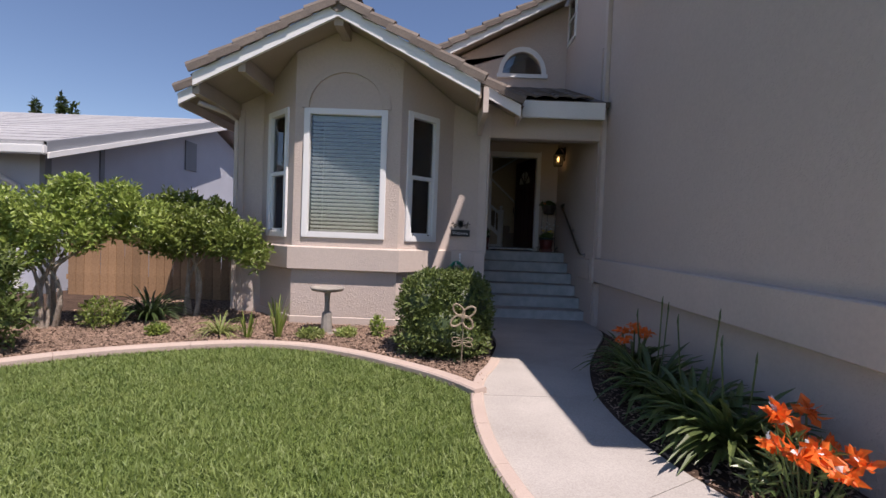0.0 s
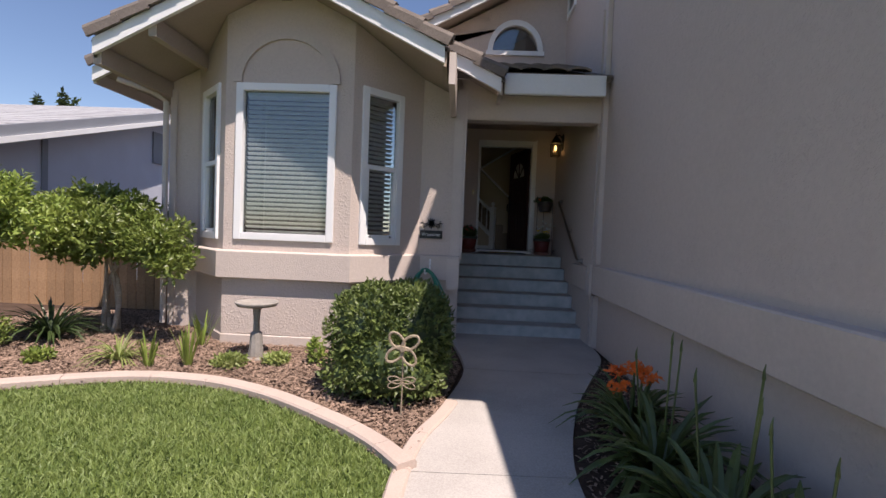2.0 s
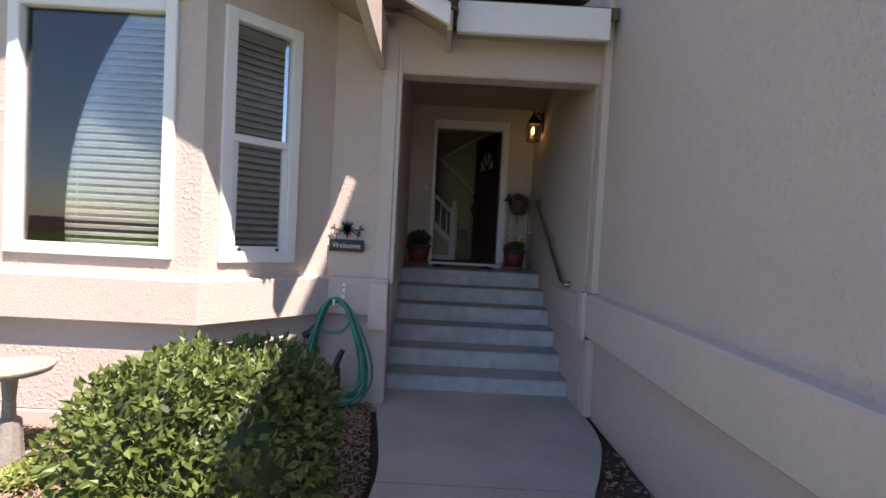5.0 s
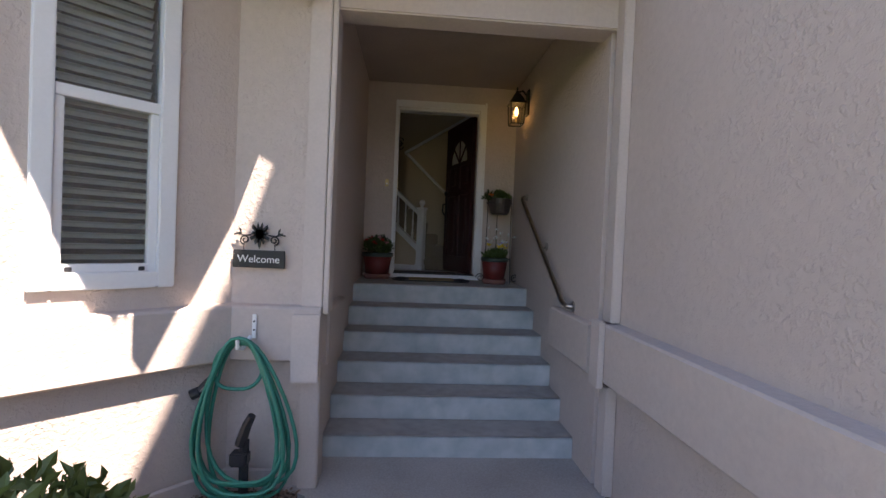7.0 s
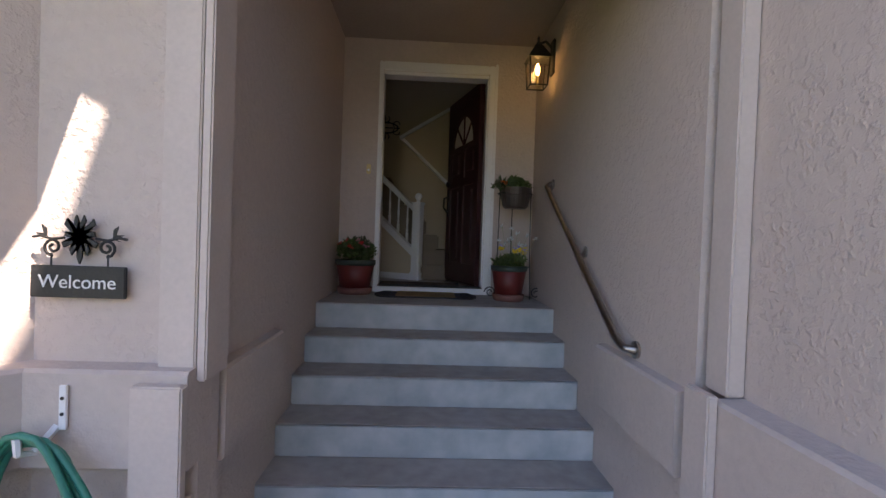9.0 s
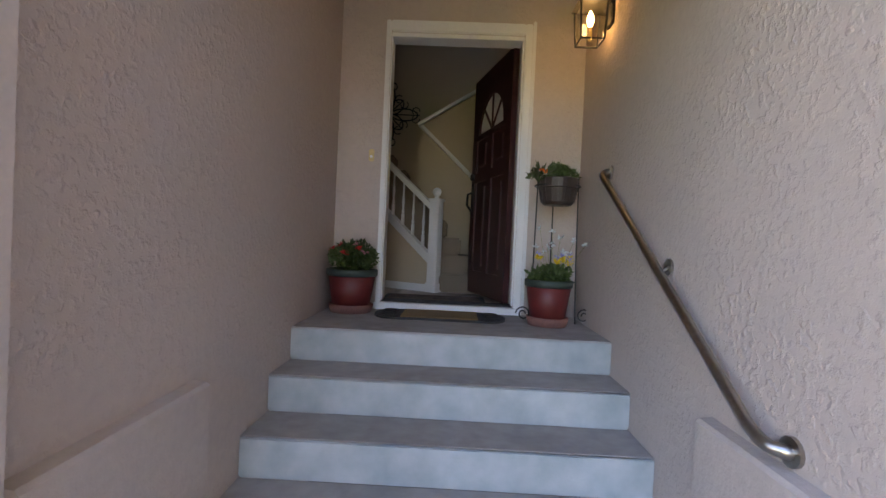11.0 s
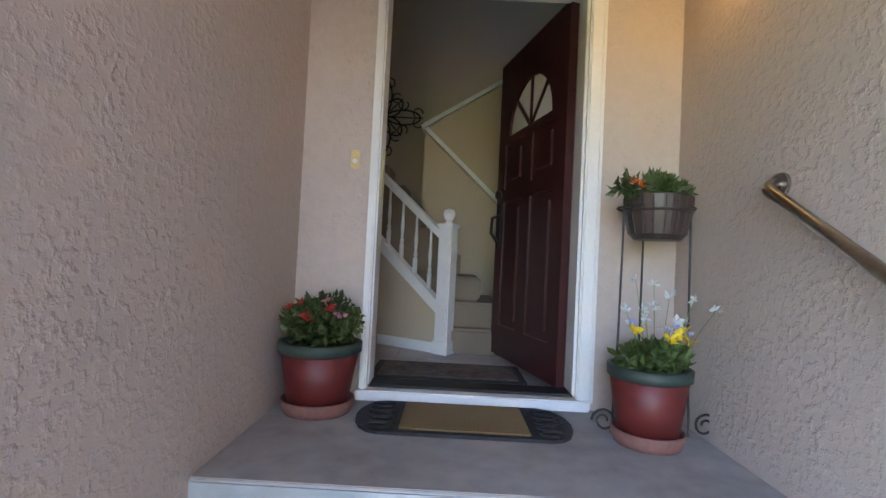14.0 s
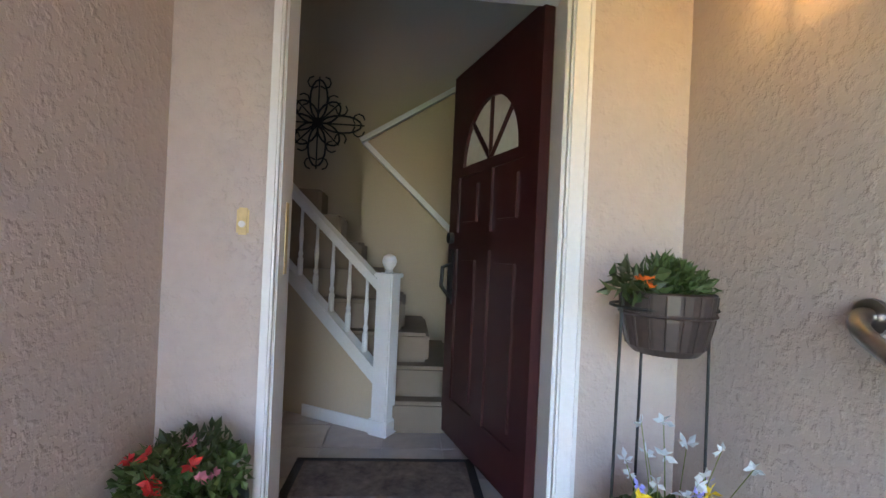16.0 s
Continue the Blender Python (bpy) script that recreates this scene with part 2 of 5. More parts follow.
def prism(bm, outline, axis, a, b):
    """An outline of 2D points drawn out along one axis from a to b."""
    def put(p, v):
        return {"x": (v, p[0], p[1]), "y": (p[0], v, p[1]), "z": (p[0], p[1], v)}[axis]
    lo, hi = [bm.verts.new(put(p, a)) for p in outline], [bm.verts.new(put(p, b)) for p in outline]
    n = len(outline)
    fs = [bm.faces.new(lo), bm.faces.new(hi[::-1])]
    for i in range(n):
        fs.append(bm.faces.new((lo[i], hi[i], hi[(i + 1) % n], lo[(i + 1) % n])))
    bmesh.ops.recalc_face_normals(bm, faces=fs)
    return bm


def spline(pts, steps=10):
    pts = [Vector((*p, 0)) if len(p) == 2 else Vector(p) for p in pts]
    out = []
    for i in range(len(pts) - 1):
        p0, p1, p2, p3 = pts[max(i - 1, 0)], pts[i], pts[i + 1], pts[min(i + 2, len(pts) - 1)]
        for k in range(steps):
            t = k / steps
            out.append(0.5 * (2 * p1 + (p2 - p0) * t + (2 * p0 - 5 * p1 + 4 * p2 - p3) * t * t + (3 * p1 - p0 - 3 * p2 + p3) * t ** 3))
    return out + [pts[-1]]


def inside(px, py, poly):
    """Which of many points lie in a polygon."""
    res = np.zeros(len(px), bool)
    j = len(poly) - 1
    for i in range(len(poly)):
        xi, yi, xj, yj = poly[i][0], poly[i][1], poly[j][0], poly[j][1]
        hit = ((yi > py) != (yj > py)) & (px < (xj - xi) * (py - yi) / (yj - yi + 1e-12) + xi)
        res ^= hit
        j = i
    return res


def leaves(points, dirs, length, width, rng, fold=0.25):
    """Many small folded leaves at points, pointing along dirs."""
    n = len(points)
    d = dirs / np.linalg.norm(dirs, axis=1, keepdims=True)
    up = rng.normal(size=(n, 3))
    s = np.cross(d, up)
    s /= np.linalg.norm(s, axis=1, keepdims=True) + 1e-9
    nn = np.cross(s, d)
    L = (length * rng.uniform(0.65, 1.25, n))[:, None]
    W = (width * rng.uniform(0.7, 1.2, n))[:, None]
    base, tip = points, points + d * L - nn * L * 0.12
    mid = points + d * L * 0.5
    a = mid + s * W * 0.5 + nn * W * fold
    b = mid - s * W * 0.5 + nn * W * fold
    verts = np.stack([base, a, tip, b, mid], 1).reshape(-1, 3)
    k = np.arange(n)[:, None] * 5
    faces = np.concatenate([k + [0, 1, 4], k + [1, 2, 4], k + [2, 3, 4], k + [3, 0, 4]], 0)
    return verts, faces


def cloud(blobs, n, rng, shell=0.55):
    """Points and outward directions in a set of ellipsoids (cx, cy, cz, rx, ry, rz), mostly near the skin."""
    b = np.array(blobs, float)
    w = b[:, 3] * b[:, 4] + b[:, 4] * b[:, 5] + b[:, 3] * b[:, 5]
    pick = rng.choice(len(b), n, p=w / w.sum())
    v = rng.normal(size=(n, 3))
    v /= np.linalg.norm(v, axis=1, keepdims=True)
    r = (shell + (1 - shell) * rng.random(n) ** 0.6) * rng.uniform(0.9, 1.08, n)
    p = b[pick, :3] + v * b[pick, 3:] * r[:, None]
    return p, v


def crown(name, blobs, n, size, width, material, parent, seed, up=0.3, spread=0.8, shell=0.55, label=""):
    rng = np.random.default_rng(seed)
    p, v = cloud(blobs, n, rng, shell)
    d = v * 0.8 + rng.normal(size=v.shape) * spread + np.array([0, 0, up])
    vs, fs = leaves(p, d, size, width, rng)
    return raw(name, vs, fs, material, parent, label)


# ---- ground, lawn, path ----
SLOPE, XR, ZR = 0.51, -1.50, 4.14
kerb_line = spline([(-6.5, 0.3), (-5.4, 1.9), (-4.6, 3.5), (-3.7, 4.72), (-2.5, 5.42), (-1.7, 5.5), (-1.0, 5.27), (-0.33, 4.84), (0.05, 4.52), (0.30, 4.22)])
path_left = spline([(0.55, 7.6), (0.70, 6.4), (0.52, 5.34), (0.33, 4.72), (0.265, 4.2), (0.27, 3.55), (0.35, 2.97), (0.52, 2.4), (0.92, 1.55), (1.65, 0.6), (2.8, -0.6), (4.0, -1.6)])
path_right = spline([(2.36, 8.1), (2.33, 7.1), (1.92, 6.1), (1.63, 5.4), (1.41, 4.6), (1.355, 4.1), (1.38, 3.5), (1.5, 3.0), (1.7, 2.6), (2.15, 2.05), (2.9, 1.3), (4.2, 0.4)])

g = bmesh.new()
box(g, -400, 400, -400, 400, -0.4, -0.02)
tagged(part("ground", g, SOIL), "dark soil ground reaching to the horizon", "ground", kind="structure")

lawn_poly = [(-6.5, 0.3)] + [(p.x + 0.02, p.y - 0.02) for p in kerb_line] + [(p.x, p.y) for p in path_left if p.y < 4.2] + [(4.0, -30), (-40, -30), (-40, 0.3)]
g = bmesh.new()
prism(g, lawn_poly, "z", -0.03, 0.015)
tagged(part("lawn", g, TURF), "green mown lawn with lighter patches", "lawn", kind="structure")


def grass():
    rng = np.random.default_rng(3)
    n = 170000
    x, y = rng.uniform(-6.2, 0.75, n), rng.uniform(1.3, 5.5, n)
    keep = inside(x, y, lawn_poly) & (y > 1.3 + 0.0 * x)
    x, y = x[keep], y[keep]
    n = len(x)
    h = rng.uniform(0.022, 0.055, n)
    a = rng.uniform(0, math.tau, n)
    w = rng.uniform(0.003, 0.0055, n)
    lean = rng.normal(0, 0.022, (n, 2))
    base = np.stack([x, y, np.full(n, 0.012)], 1)
    s = np.stack([np.cos(a) * w, np.sin(a) * w, np.zeros(n)], 1)
    tip = base + np.stack([lean[:, 0], lean[:, 1], h], 1)
    mid = base + np.stack([lean[:, 0] * 0.3, lean[:, 1] * 0.3, h * 0.6], 1)
    vs = np.stack([base - s, base + s, mid + s * 0.8, mid - s * 0.8, tip], 1).reshape(-1, 3)
    k = np.arange(n)[:, None] * 5
    fs = (k + [0, 1, 2, 3]).tolist() + (k + [3, 2, 4]).tolist()
    ob = raw("grass", vs, fs, GRASS)
    tagged(ob, "short green lawn grass, patchy and sunlit", "grass", kind="stuff")


grass()


def ribbon(name, line, width, z0, z1, material, parent, joint=0.0, pieces=1, side=1):
    """A low kerb swept along a line, in pieces."""
    n = len(line)
    cuts = [round(i * (n - 1) / pieces) for i in range(pieces + 1)]
    for c0, c1 in zip(cuts, cuts[1:]):
        if c1 <= c0:
            continue
        bm = bmesh.new()
        rings = []
        for i in range(c0, c1 + 1):
            p = line[i]
            d = (line[min(i + 1, n - 1)] - line[max(i - 1, 0)]).normalized()
            q = Vector((-d.y, d.x, 0)) * side
            if i == c0:
                p = p + d * joint
            if i == c1:
                p = p - d * joint
            b = 0.014
            prof = [(0, z0), (0, z1 - b), (b, z1), (width - b, z1), (width, z1 - b), (width, z0)]
            rings.append([bm.verts.new((p.x + q.x * u, p.y + q.y * u, v)) for u, v in prof])
        for r, s in zip(rings, rings[1:]):
            for k in range(5):
                bm.faces.new((r[k], r[k + 1], s[k + 1], s[k]))
        bm.faces.new(rings[0]), bm.faces.new(rings[-1][::-1])
        bmesh.ops.recalc_face_normals(bm, faces=bm.faces[:])
        part(name, bm, material, parent)


kerb = thing("kerb", 0, 0, 0, "curved pinkish concrete kerb edging the lawn", "kerb", kind="structure")
ribbon("kerb_block", kerb_line, 0.14, -0.05, 0.085, KERB, kerb, 0.002, 12)
edge = thing("path_edging", 0, 0, 0, "pinkish concrete border strip along the path", "edging", kind="structure")
ribbon("border_block", [p for p in path_left if p.y < 5.45], 0.11, -0.05, 0.05, KERB, edge, 0.002, 9, side=1)

path = thing("path", 0, 0, 0, "curved pale concrete garden path with joints", "path", kind="structure")


def at_y(line, y):
    for a, b in zip(line, line[1:]):
        if (a.y - y) * (b.y - y) <= 0 and a.y != b.y:
            return a + (b - a) * ((y - a.y) / (b.y - a.y))
    return line[-1]


# slabs between control joints, from the steps towards the street
stations = [((0.45, 8.2), (2.4, 8.2)), ((0.70, 6.4), (2.03, 6.4)), ((0.27, 4.27), (1.36, 4.3)), ((0.52, 2.38), (1.5, 3.0)), ((1.65, 0.6), (2.45, 1.7)), ((4.0, -1.6), (4.2, 0.4))]


def near_index(line, p):
    return min(range(len(line)), key=lambda i: (line[i].x - p[0]) ** 2 + (line[i].y - p[1]) ** 2)


for s0, s1 in zip(stations, stations[1:]):
    ia, ib = near_index(path_left, s0[0]), near_index(path_left, s1[0])
    ja, jb = near_index(path_right, s0[1]), near_index(path_right, s1[1])
    left = [(p.x, p.y) for p in path_left[ia:ib + 1]]
    right = [(p.x, p.y) for p in path_right[ja:jb + 1]]
    if s0[0][1] > 8:
        left = [(0.42, 8.2), (0.42, 7.66)] + left
        right = [(2.40, 8.2)] + right
    out = left + right[::-1]
    cx, cy = sum(p[0] for p in out) / len(out), sum(p[1] for p in out) / len(out)
    out = [(cx + (p[0] - cx) * 0.996, cy + (p[1] - cy) * 0.996) for p in out]
    bm = bmesh.new()
    prism(bm, out, "z", -0.05, 0.03)
    part("slab", bm, CONC, path)

bed_poly = [(p.x, p.y) for p in kerb_line] + [(0.35, 4.4), (0.52, 5.34), (0.66, 6.4), (0.5, 7.66), (0.0, 7.66), (-0.7, 6.94), (-2.2, 6.94), (-2.9, 7.69), (-3.3, 7.69), (-3.4, 10), (-9, 10), (-9, 0.3)]
bm = bmesh.new()
prism(bm, bed_poly, "z", -0.05, 0.025)
tagged(part("planting_bed", bm, SOIL), "planting bed covered in brown bark", "bed", kind="structure")
bm = bmesh.new()
prism(bm, [(2.40, 7.1)] + [(p.x + 0.005, p.y) for p in path_right if 1.9 < p.y < 7.05] + [(2.40, 1.9)], "z", -0.05, 0.01)
tagged(part("side_bed", bm, SOIL), "narrow dark planting bed along the stucco wall", "bed", kind="structure")


def mulch():
    rng = np.random.default_rng(5)
    n = 80000
    x, y = rng.uniform(-5.5, 0.7, n), rng.uniform(3.0, 8.6, n)
    k = inside(x, y, bed_poly)
    x2, y2 = rng.uniform(1.36, 2.40, 3400), rng.uniform(2.0, 7.0, 3400)
    k2 = inside(x2, y2, [(2.40, 7.1)] + [(p.x + 0.03, p.y) for p in path_right if 1.9 < p.y < 7.05] + [(2.40, 1.9)])
    x, y = np.concatenate([x[k], x2[k2]]), np.concatenate([y[k], y2[k2]])
    z = np.concatenate([np.full(k.sum(), 0.028), np.full(k2.sum(), 0.014)])
    n = len(x)
    a = rng.uniform(0, math.tau, n)
    L, W = rng.uniform(0.005, 0.026, n), rng.uniform(0.003, 0.009, n)
    u = np.stack([np.cos(a), np.sin(a), rng.normal(0, 0.25, n)], 1) * L[:, None]
    v = np.stack([-np.sin(a), np.cos(a), rng.normal(0, 0.5, n)], 1) * W[:, None]
    c = np.stack([x, y, z + rng.uniform(0.004, 0.018, n)], 1)
    t = np.array([0, 0, 0.006])
    vs = np.stack([c - u - v, c + u - v * 0.7, c + u * 0.9 + v, c - u * 0.8 + v * 0.8, c + t], 1).reshape(-1, 3)
    q = np.arange(n)[:, None] * 5
    fs = np.concatenate([q + [0, 1, 4], q + [1, 2, 4], q + [2, 3, 4], q + [3, 0, 4]], 0)
    tagged(raw("bark_mulch", vs, fs, CHIP), "loose brown bark chips covering the bed", "mulch", kind="stuff")


mulch()

# ---- house walls ----
YF, YB = 6.965, 7.71          # bay front, main front wall
BX0, BX1 = -2.20, -0.69      # bay front corners
FX0, FX1 = BX0 - (YB - YF), BX1 + (YB - YF)
TOP = ZR + 0.08


def roof_z(x):
    return ZR + 0.09 - SLOPE * abs(x - XR)


W0, W1, WZ0, WZ1 = -2.068, -0.885, 1.268, 3.095
bm = bmesh.new()
# bay front: below, beside and above the window, in one wall
prism(bm, [(BX0, 0), (BX1, 0), (BX1, WZ0), (BX0, WZ0)], "y", YF, YF + 0.15)
prism(bm, [(BX0, WZ0), (W0, WZ0), (W0, WZ1), (BX0, WZ1)], "y", YF, YF + 0.15)
prism(bm, [(W1, WZ0), (BX1, WZ0), (BX1, WZ1), (W1, WZ1)], "y", YF, YF + 0.15)
prism(bm, [(BX0, WZ1), (BX1, WZ1), (BX1, roof_z(BX1)), (XR, roof_z(XR)), (BX0, roof_z(BX0))], "y", YF, YF + 0.15)
tagged(part("wall_bay_front", bm, STUCCO), "beige stucco bay wall under the gable", "wall", kind="structure")


def facet(name, p0, p1, z_top0, z_top1, a, b, z0, z1):
    """A wall from p0 to p1 with one opening between the fractions a and b."""
    ob = thing(name, p0[0], p0[1], 0, "beige stucco slanted bay wall with a tall window", "wall", kind="structure",
               rz=math.degrees(math.atan2(p1[1] - p0[1], p1[0] - p0[0])))
    L = math.hypot(p1[0] - p0[0], p1[1] - p0[1])
    za = lambda u: z_top0 + (z_top1 - z_top0) * u / L
    bm = bmesh.new()
    for u0, u1, lo, hi in ((0, L, 0, z0), (0, a * L, z0, z1), (b * L, L, z0, z1)):
        prism(bm, [(u0, lo), (u1, lo), (u1, hi), (u0, hi)], "y", 0, 0.15)
    prism(bm, [(0, z1), (L, z1), (L, za(L)), (0, za(0))], "y", 0, 0.15)
    part("stucco_face", bm, STUCCO, ob)
    return ob, L


RZ0, RZ1 = 1.255, 3.13
facet_r, LR = facet("wall_bay_right", (BX1, YF), (FX1, YB), roof_z(BX1), roof_z(FX1), 0.115, 0.69, RZ0, RZ1)
facet_l, LL = facet("wall_bay_left", (FX0, YB), (BX0, YF), roof_z(FX0), roof_z(BX0), 0.22, 0.83, RZ0, RZ1)
XL, XP = -3.32, 0.60         # house corner and porch corner
bm = bmesh.new()
prism(bm, [(XL, 0), (FX0, 0), (FX0, roof_z(FX0)), (XL, roof_z(XL))], "y", YB, YB + 0.15)
tagged(part("wall_front_left", bm, STUCCO), "beige stucco wall beside the bay", "wall", kind="structure")
bm = bmesh.new()
prism(bm, [(FX1, 0), (XP, 0), (XP, roof_z(XP)), (FX1, roof_z(FX1))], "y", YB, YB + 0.15)
tagged(part("wall_front_right", bm, STUCCO), "beige stucco wall by the porch with the welcome sign", "wall", kind="structure")
bm = boxes((XL, XL + 0.15, YB + 0.15, 14, 0, 3.3))
tagged(part("wall_side_left", bm, STUCCO), "beige stucco side wall", "wall", kind="structure")
YD = 10.42                   # porch back wall
XW = 2.34                   # porch right wall
bm = boxes((0.40, 0.555, YB + 0.15, YD, 0, 3.5))
tagged(part("wall_porch_left", bm, STUCCO), "rough beige stucco porch wall", "wall", kind="structure")
XF = 2.42
bm = bmesh.new()
prism(bm, [(2.15, 0), (7.7, 0), (7.7, 7.4), (3.62, 7.4), (3.62, 4.75), (2.15, 4.42)], "x", XF, XF + 0.2)
tagged(part("wall_garage", bm, STUCCO), "tall plain beige stucco wall in shade", "wall", kind="structure")
# unseen overhang above the wall, added to cast shade on path and hedge
tagged(part("wall_upper_overhang", boxes((2.10, XF - 0.003, 3.62, 6.9, 4.85, 7.4)), STUCCO), "unseen beige stucco overhang added to cast shade", "wall", kind="structure")
bm = boxes((XW, XW + 0.2, 7.75, YD, 0, 4.4))
tagged(part("wall_porch_right", bm, STUCCO), "rough beige stucco porch wall with the handrail", "wall", kind="structure")
bm = boxes((XF, XF + 0.18, 7.7, 12.0, 4.4, 8.2))
tagged(part("wall_upper_right", bm, STUCCO), "beige stucco upper storey wall", "wall", kind="structure")
bm = boxes((XF + 0.2, 9, 2.15, 2.3, 0, 4.40), (XF + 0.2, 9, 3.62, 3.77, 4.3, 7.4), (8.85, 9, 2.3, 12, 0, 7.4))
tagged(part("wall_garage_far", bm, STUCCO), "plain stucco walls of the tall wing", "wall", kind="structure")
bm = bmesh.new()
prism(bm, [(1.70, 4.33), (3.62, 4.76), (3.62, 4.84), (1.70, 4.41)], "x", XF + 0.02, 9)
box(bm, 2.09, 9.2, 3.3, 8.0, 7.402, 7.55)
# out-of-view slab, added only to shade the right side of the hedge
box(bm, 1.65, 2.097, 3.62, 5.0, 4.86, 5.0)
box(bm, XF + 0.19, 9.2, 8.0, 12.2, 7.402, 7.55)
tagged(part("roof_garage", bm, TILE), "brown tiled roof of the tall wing with an added shading slab", "roof", kind="structure")

# porch back wall with the door opening
DX0, DX1, DZ0, DZ1 = 0.922, 1.893, 1.22, 3.13
bm = bmesh.new()
for x0, x1, z0, z1 in ((0.35, DX0, 1.0, DZ1), (DX1, 2.48, 1.0, DZ1), (0.35, 2.48, DZ1, 4.0), (DX0, DX1, 1.0, 1.115)):
    prism(bm, [(x0, z0), (x1, z0), (x1, z1), (x0, z1)], "y", YD, YD + 0.14)
tagged(part("wall_door", bm, STUCCO), "beige stucco wall around the front door", "wall", kind="structure")
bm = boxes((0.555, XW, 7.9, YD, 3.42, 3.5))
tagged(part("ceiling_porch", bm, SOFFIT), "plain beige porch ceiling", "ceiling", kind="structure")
bm = boxes((0.555, 2.38, 7.70, 7.9, 2.93, 3.45), bevel=0.01)
tagged(part("beam_porch", bm, BAND), "beige stucco beam across the porch entry", "beam", kind="structure")

# arched window wall over the porch
bm = bmesh.new()
AX, AZ, AR, YA = 1.475, 4.87, 0.42, 10.42
arc = [(AX - AR * math.cos(k * math.pi / 20), AZ + 1.12 * AR * math.sin(k * math.pi / 20)) for k in range(21)]
up_z = lambda x: 5.13 + 0.51 * x
prism(bm, [(-1.2, 4.0), (XF, 4.0), (XF, AZ), (-1.2, AZ)], "y", YA, YA + 0.15)
prism(bm, [(-1.2, AZ)] + [(p[0], p[1]) for p in arc[:11]] + [(AX, up_z(AX)), (-1.2, up_z(-1.2))], "y", YA, YA + 0.15)
prism(bm, [(p[0], p[1]) for p in arc[10:]] + [(XF, AZ), (XF, up_z(XF)), (AX, up_z(AX))], "y", YA, YA + 0.15)
tagged(part("wall_upper_arch", bm, STUCCO), "beige stucco upper wall with an arched window", "wall", kind="structure")
win = thing("window_3", AX, YA, AZ, "white arched half-round upper window", "window", kind="structure")
bm = bmesh.new()
o = [((AR + 0.09) * -math.cos(k * math.pi / 24), 1.12 * (AR + 0.09) * math.sin(k * math.pi / 24)) for k in range(25)]
i_ = [(AR * -math.cos(k * math.pi / 24), 1.12 * AR * math.sin(k * math.pi / 24)) for k in range(25)]
for k in range(24):
    prism(bm, [o[k], o[k + 1], i_[k + 1], i_[k]], "y", -0.05, 0.04)
box(bm, -AR - 0.12, AR + 0.12, -0.06, 0.05, -0.08, 0.0)
part("window_frame", bm, WHITE, win)
bm = bmesh.new()
prism(bm, i_, "y", 0.05, 0.06)
part("pane", bm, GLASS, win)
# narrow upper side window
win = thing("window_4", XF, 10.02, 5.42, "small white upper side window", "window", kind="structure")
bm = boxes((-0.03, 0.0, -0.3, -0.22, 0, 0.95), (-0.03, 0, 0.22, 0.3, 0, 0.95), (-0.03, 0, -0.22, 0.22, 0, 0.07), (-0.03, 0, -0.22, 0.22, 0.88, 0.95), (-0.03, 0, -0.22, 0.22, 0.46, 0.5))
part("window_frame", bm, WHITE, win)
bm = boxes((-0.012, 0.0, -0.22, 0.22, 0.07, 0.88))
part("pane", bm, GLASS, win)

# ---- belt course, foundation ledge, corner trims ----
band = thing("belt_course", 0, 0, 0, "smooth beige stucco belt course along the walls", "trim", kind="structure")


def belt(line, z0, z1, out, side=1):
    """A belt along a plan line with mitred corners; out is how far it stands proud, to the right of the line."""
    bm = bmesh.new()
    pts = [Vector((*p, 0)) for p in line]
    rings = []
    for i, p in enumerate(pts):
        d0 = (p - pts[i - 1]).normalized() if i else (pts[1] - p).normalized()
        d1 = (pts[i + 1] - p).normalized() if i < len(pts) - 1 else d0
        q0, q1 = Vector((d0.y, -d0.x, 0)), Vector((d1.y, -d1.x, 0))
        q = (q0 + q1) / (1 + q0.dot(q1))
        o = p + q * out
        b = p + q * (out - 0.012)
        rings.append([bm.verts.new((v.x, v.y, z)) for v, z in ((p, z0), (b, z0), (o, z0 + 0.012), (o, z1 - 0.012), (b, z1), (p, z1 + 0.006))])
    for a, b in zip(rings, rings[1:]):
        for k in range(6):
            bm.faces.new((a[k], a[(k + 1) % 6], b[(k + 1) % 6], b[k]))
    bm.faces.new(rings[0]), bm.faces.new(rings[-1][::-1])
    bmesh.ops.recalc_face_normals(bm, faces=bm.faces[:])
    part("belt_piece", bm, BAND, band)


belt([(FX0 - 0.02, YB), (BX0, YF), (BX1, YF), (FX1, YB), (XP, YB)], 0.81, 1.135, 0.085)
belt([(0.555, 7.90), (0.555, 8.62)], 0.72, 1.08, 0.055)
belt([(XW, 8.58), (XW, 7.78)], 0.74, 1.06, 0.055)
belt([(XF, 7.62), (XF, 2.15)], 0.73, 1.09, 0.10)
found = thing("foundation_ledge", 0, 0, 0, "low concrete foundation ledge below the stucco", "foundation", kind="structure")
_b = band
band = found
belt([(FX0, YB), (BX0, YF), (BX1, YF), (FX1, YB), (0.45, YB)], -0.02, 0.14, 0.012)
band = _b
trims = thing("corner_trim", 0, 0, 0, "beige wooden corner boards of the porch", "trim", kind="structure")
